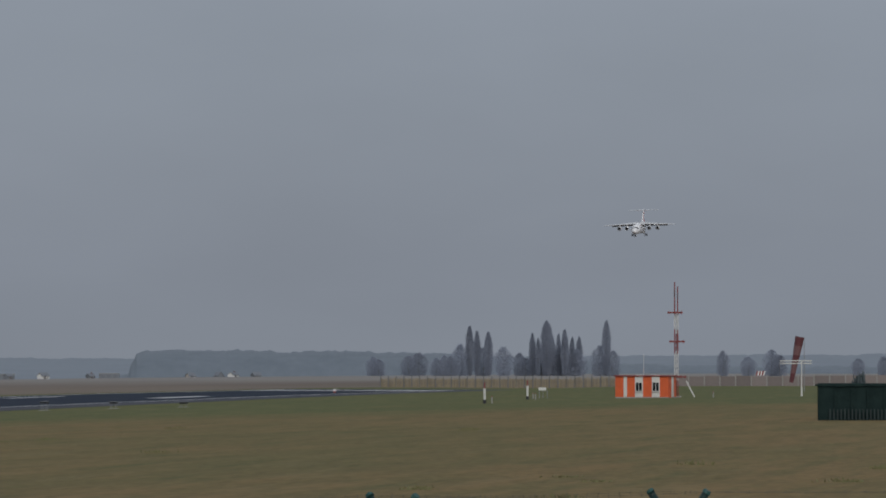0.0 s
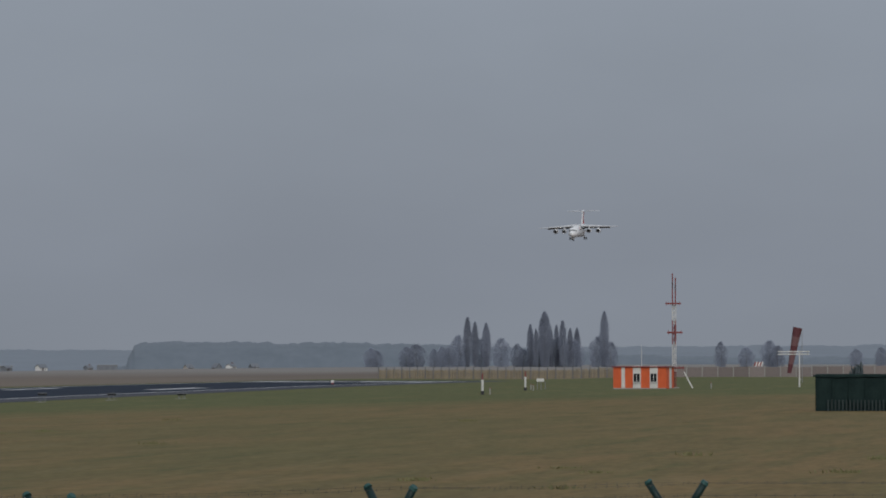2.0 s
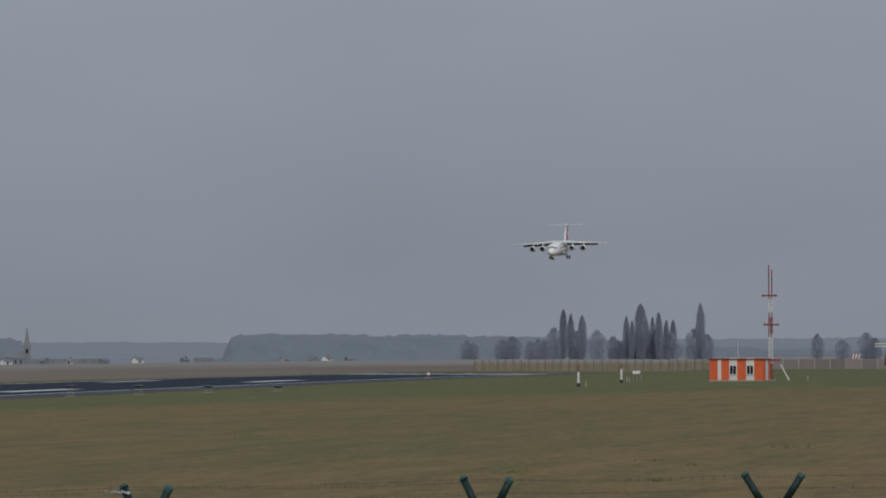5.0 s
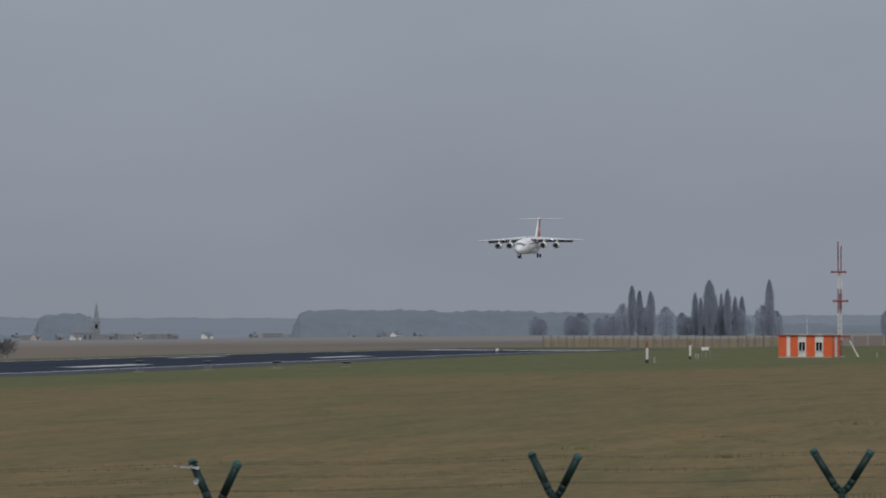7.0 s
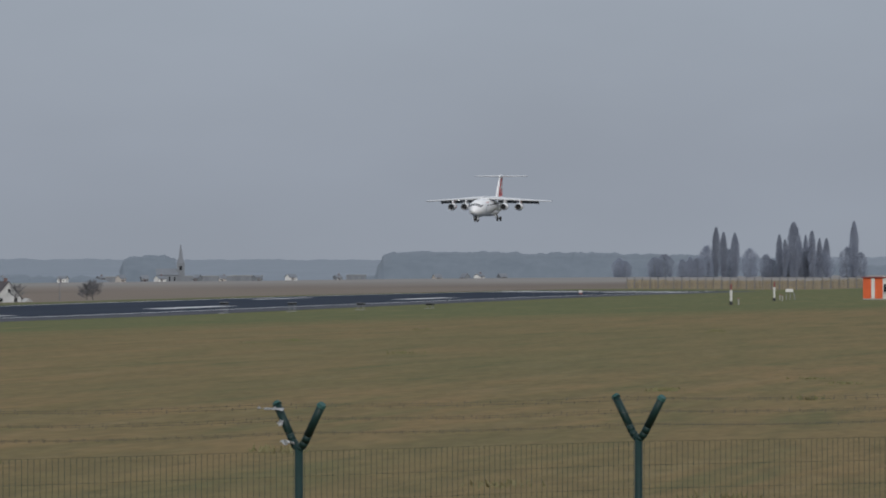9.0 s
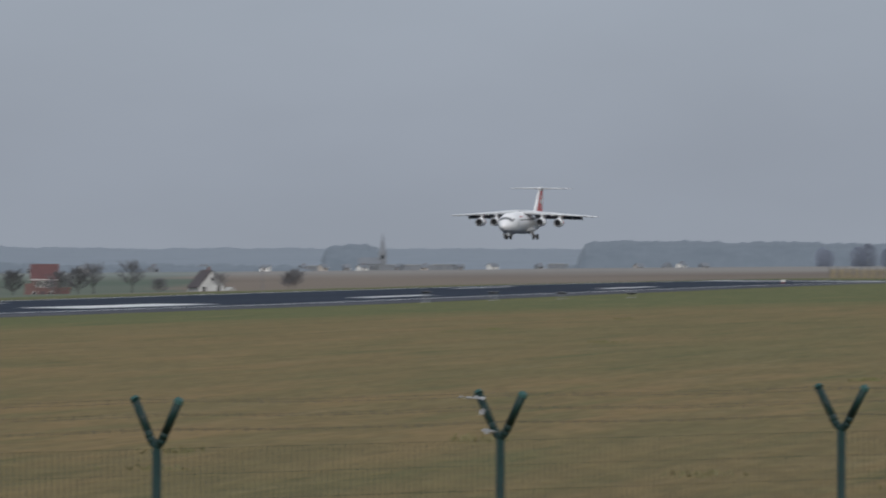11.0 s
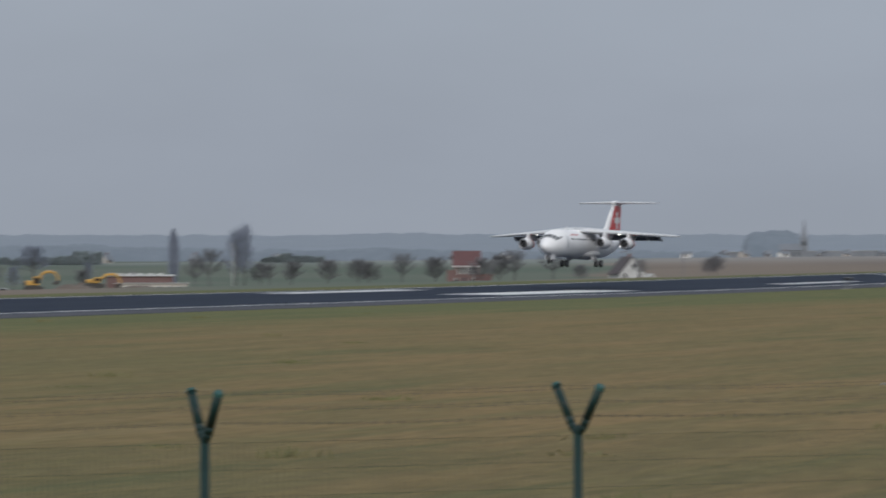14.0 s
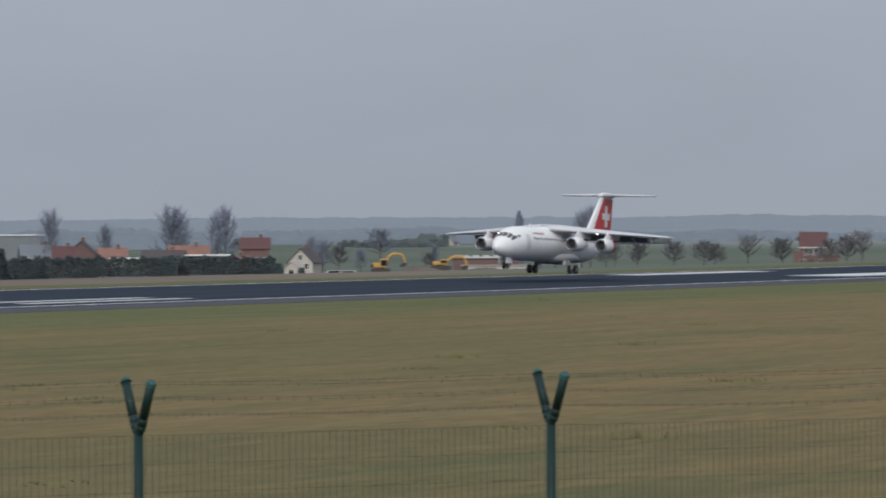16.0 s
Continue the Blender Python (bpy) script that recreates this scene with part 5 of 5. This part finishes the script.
# ---- low wall of pale panels that goes on from the stakes ----
for s in range(22):
    xa, ya, _ = spot(8.3 - s * .25, 905 - s * 1.5)
    xb, yb, _ = spot(8.3 - (s + 1) * .25, 905 - (s + 1) * 1.5)
    xm, ym = (xa + xb) / 2, (ya + yb) / 2
    ln = math.hypot(xb - xa, yb - ya)
    bw = empty("block_wall", pose(xm, ym, ground_z(xm, ym), 0, 0, math.degrees(math.atan2(yb - ya, xb - xa))), "pale pinkish block wall at the end of the airfield", "wall", "block wall lengths")
    part("panel", box(-ln / 2 + .06, ln / 2 - .06, -.1, .1, -.3, 2.5 + .3 * noise.noise((s * 1.7, 0, 0)), bevel=.03), M["soil_wall"], bw)
    part("pier", box(-ln / 2 - .14, -ln / 2 + .14, -.16, .16, -.3, 2.8, bevel=.03), M["concrete"], bw, "pale pier")

# ---- approach path lights beside the runway ----
def papi(x, y, level=1.42):
    """All four units stand level: the legs are longer where the ground is lower."""
    z = ground_z(x, y)
    P = empty("approach_light", pose(x, y, z, 0, 0, 180), "low approach-slope light unit on slender legs", "light unit", "row of approach lights")
    h = level - z
    b = part("housing", box(-.42, .42, -.5, .5, h - .05, h + .17, bevel=.04), M["dark"], P, "dark housing")
    part("lid", box(-.46, .46, -.45, .55, h + .17, h + .22, bevel=.02), M["strut"], P, "grey lid")
    for k in range(3):
        part("lens", tube((-.27 + k * .27, .5, h + .06), (-.27 + k * .27, .54, h + .06), .09), M["glass"], b)
    for sx in (-.3, .3):
        for sy in (-.35, .35):
            part("leg", tube((sx, sy, -.1), (sx, sy, h - .04), .03, seg=6), M["strut"], P)
    part("pad", box(-.6, .6, -.6, .6, -.1, .03), M["concrete"], P, "concrete pad")


for k in range(4):
    papi(-144.7 + 9 * k, 427)


def edge_light(x, y):
    z = ground_z(x, y)
    P = empty("runway_edge_light", scaled(pose(x, y, z), .5), "small white runway edge light", "runway light", "runway edge lights")
    part("stem", tube((0, 0, -.05), (0, 0, .45), .06, seg=8), M["hutwhite"], P)
    part("globe", loft([[(r * math.cos(q * .785), r * math.sin(q * .785), zz) for q in range(8)] for r, zz in ((.09, .45), (.13, .52), (.12, .62), (.05, .7))]), M["hutwhite"], P, "clear dome")
    part("plate", tube((0, 0, -.05), (0, 0, .03), .2, seg=10), M["concrete"], P)
    return P


first_light = edge_light(CL + 24.6, 155)
for k in range(1, 8):
    copy_thing(first_light, scaled(pose(CL + 24.6, 155 + 30 * k, crest(155 + 30 * k)), .5))
x, y, z = spot(12.99, 742)
sg = empty("runway_sign", pose(x, y, z, 0, 0, 13), "small white and red sign by the runway end", "sign")
part("face", box(-.3, .3, -.08, .08, .35, .85, bevel=.02), M["hutwhite"], sg, "white face")
part("leg", box(-.25, .25, -.06, .06, -.1, .35), M["mastred"], sg, "red foot")


# ---- the perimeter fence ----
POSTS = [(-.35, 33.0, 86), (7.47, 31.0, 84), (12.06, 29.8, 62), (17.52, 28.1, 62), (23.04, 26.8, 64), (29.04, 25.7, 52), (35.67, 24.6, 56), (42.9, 24.0, 58)]
Z_FORK = 4.395
fork_bm = tube((0, 0, -2.3), (0, 0, 0), .034, seg=12)
BEND = [(0, -.01), (.035, .012), (.07, .05), (.10, .10), (.25, .335)]
ARM = []
for sg_ in (-1, 1):
    bm = None
    for a, b in zip(BEND, BEND[1:]):
        bm = tube((0, sg_ * a[0], a[1]), (0, sg_ * b[0], b[1]), .033, seg=12, bm=bm)
    ARM.append(bm)
spots = []
fence = empty("perimeter_fence", pose(0, 0, 0), "green welded-mesh perimeter fence with forked posts", "fence")
post_me = arm_me = None
for k, (ang, d, nrm) in enumerate(POSTS):
    a = radians(ang)
    x, y = -d * math.sin(a), d * math.cos(a)
    spots.append((x, y, nrm))
    gz = ground_z(x, y)
    if post_me is None:
        p = part("post", fork_bm, M["post"], fence, "green steel post", True)
        post_me = p.data
        arm_me = []
    else:
        p = new("post", post_me)
        p.parent = fence
        tagged(p, "green steel post")
    p.matrix_basis = pose(x, y, Z_FORK, 0, 0, nrm)
    for j in (0, 1):
        if len(arm_me) < 2:
            q = part("arm", ARM[j], M["post"], p, "forked green arm", True)
            arm_me.append(q.data)
        else:
            q = new("arm", arm_me[j])
            q.parent = p
        part("arm_cap", tube((0, (1 if j else -1) * .245, .33), (0, (1 if j else -1) * .262, .352), .04, .03, 10), M["cap"], q, "rounded teal cap")

for (xa, ya, na), (xb, yb, nb) in zip(spots, spots[1:]):
    A, B = Vector((xa, ya, Z_FORK)), Vector((xb, yb, Z_FORK))
    n = int((B - A).length / .05)
    verts, faces = [], []

    def bar(p, q, r):
        d = (q - p).normalized()
        s = d.cross(Vector((.3, .5, .8))).normalized() * r
        t = d.cross(s).normalized() * r
        k = len(verts)
        verts.extend([p + s, p + t, p - s - t, q + s, q + t, q - s - t])
        faces.extend([(k, k + 1, k + 4, k + 3), (k + 1, k + 2, k + 5, k + 4), (k + 2, k, k + 3, k + 5)])
    for i in range(1, n):
        u = A + (B - A) * (i / n)
        g = ground_z(u.x, u.y)
        bar(Vector((u.x, u.y, g)), Vector((u.x, u.y, Z_FORK - .03)), .0019)
    for i in range(11):
        g = -2.0 + i * .197
        bar(A + Vector((0, 0, g)), B + Vector((0, 0, g)), .0011)
    me = bpy.data.meshes.new("mesh_panel")
    me.from_pydata(verts, [], faces)
    me.materials.append(M["wire"])
    ob = new("mesh_panel", me)
    ob.parent = fence
    tagged(ob, "welded wire mesh")
    # barbed strands on both arms
    for sgn in (-1, 1):
        for f in (.35, .68, 1.0):
            oa = Vector((-math.sin(radians(na)) * .25 * f * sgn, math.cos(radians(na)) * .25 * f * sgn, .335 * f))
            ob_ = Vector((-math.sin(radians(nb)) * .25 * f * sgn, math.cos(radians(nb)) * .25 * f * sgn, .335 * f))
            verts, faces = [], []
            P, Q = A + oa, B + ob_
            m = 26
            pts = [P + (Q - P) * (i / m) - Vector((0, 0, .02 * math.sin(math.pi * i / m))) for i in range(m + 1)]
            for p0, p1 in zip(pts, pts[1:]):
                bar(p0, p1, .0011)
                bar(p0 + Vector((0, .003, -.016)), p0 + Vector((.004, 0, .016)), .0016)
            me = bpy.data.meshes.new("barbed_strand")
            me.from_pydata(verts, [], faces)
            me.materials.append(M["barb"])
            ob = new("barbed_strand", me)
            ob.parent = fence
            tagged(ob, "barbed wire strand")

# shreds of plastic caught on one fork
x, y, nrm = spots[3]
rngp = random.Random(5)
shred = empty("plastic_shred", pose(x, y, Z_FORK, 0, 0, nrm), "torn pale plastic sheeting snagged on a fence fork", "litter")
for k in range(3):
    bm = bmesh.new()
    c0 = ((-.045, .275, .30), (-.045, .17, .19), (-.045, .09, .045))[k]
    grid = []
    for i in range(7):
        row = []
        for j in range(3):
            u, v = i / 6 - .5, j / 2 - .5
            w = (.30, .05, .15)[k]
            row.append(bm.verts.new((c0[0] + rngp.gauss(0, .008), c0[1] + u * w + rngp.gauss(0, .006), c0[2] + v * (.018, .05, .035)[k] * (1 - abs(u)) + rngp.gauss(0, .007))))
        grid.append(row)
    for i in range(6):
        for j in range(2):
            bm.faces.new((grid[i][j], grid[i + 1][j], grid[i + 1][j + 1], grid[i][j + 1]))
    part("strip", bm, M["plastic"], shred, "crumpled strip")

# ---- rough tufts on the airfield ----
rng_t = random.Random(9)
verts, faces = [], []
for k in range(70):
    ang = rng_t.uniform(2, 40)
    d = 48 * (5.5 ** rng_t.random())
    xx, yy = -d * math.sin(radians(ang)), d * math.cos(radians(ang))
    if xx < CL + 35 or noise.noise((xx * .05, yy * .03, 2.0)) < -0.05:
        continue
    g = ground_z(xx, yy)
    s = rng_t.uniform(.06, .2)
    for b in range(40):
        o = Vector((xx + rng_t.gauss(0, .3), yy + rng_t.gauss(0, .3), g - .02))
        tip = o + Vector((rng_t.gauss(0, .06), rng_t.gauss(0, .06), s * rng_t.uniform(.6, 1.3)))
        n = len(verts)
        w = .035
        verts += [o - Vector((w, 0, 0)), o + Vector((w, 0, 0)), tip]
        faces.append((n, n + 1, n + 2))
me = bpy.data.meshes.new("grass_tufts")
me.from_pydata(verts, [], faces)
me.materials.append(M["tuft"])
tagged(new("grass_tufts", me), "rough tufts of dull green and straw grass", "grass", kind="stuff")


def lerp(rows, t):
    for (a, u), (b, v) in zip(rows, rows[1:]):
        if a <= t <= b:
            return u + (v - u) * (t - a) / (b - a)
    return rows[-1][1]


ROLL = [(0, -1.2), (1.5, -1.1), (5.5, -1.4), (7, -0.4), (10.5, 0.8), (11, 0.6), (12.5, 0.8), (13.0, 2.2), (13.5, 2.8), (14.5, -2.8), (15.5, -0.3), (16, 1.0)]
PITCH = [(0, -5.5), (3, -5.0), (6, -4.2), (7, -3.8), (8, -3.8), (10.5, -2.2), (11.5, -0.9), (12.5, 0.0), (13.5, 0.7), (14.5, 1.4), (16, 1.8)]
CRAB = [(0, 0.5), (6, 1.0), (8, 2.0), (10.5, 3.0), (11.5, 3.3), (12.5, 3.0), (13.5, 2.4), (14.5, 2.4), (15.0, 3.4), (15.5, 3.6), (16, 3.6)]


def motions():
    walk(airliner, [(t, pose(x, y, z, -lerp(PITCH, t), lerp(ROLL, t), lerp(CRAB, t))) for t, x, y, z in FLIGHT])


motions()
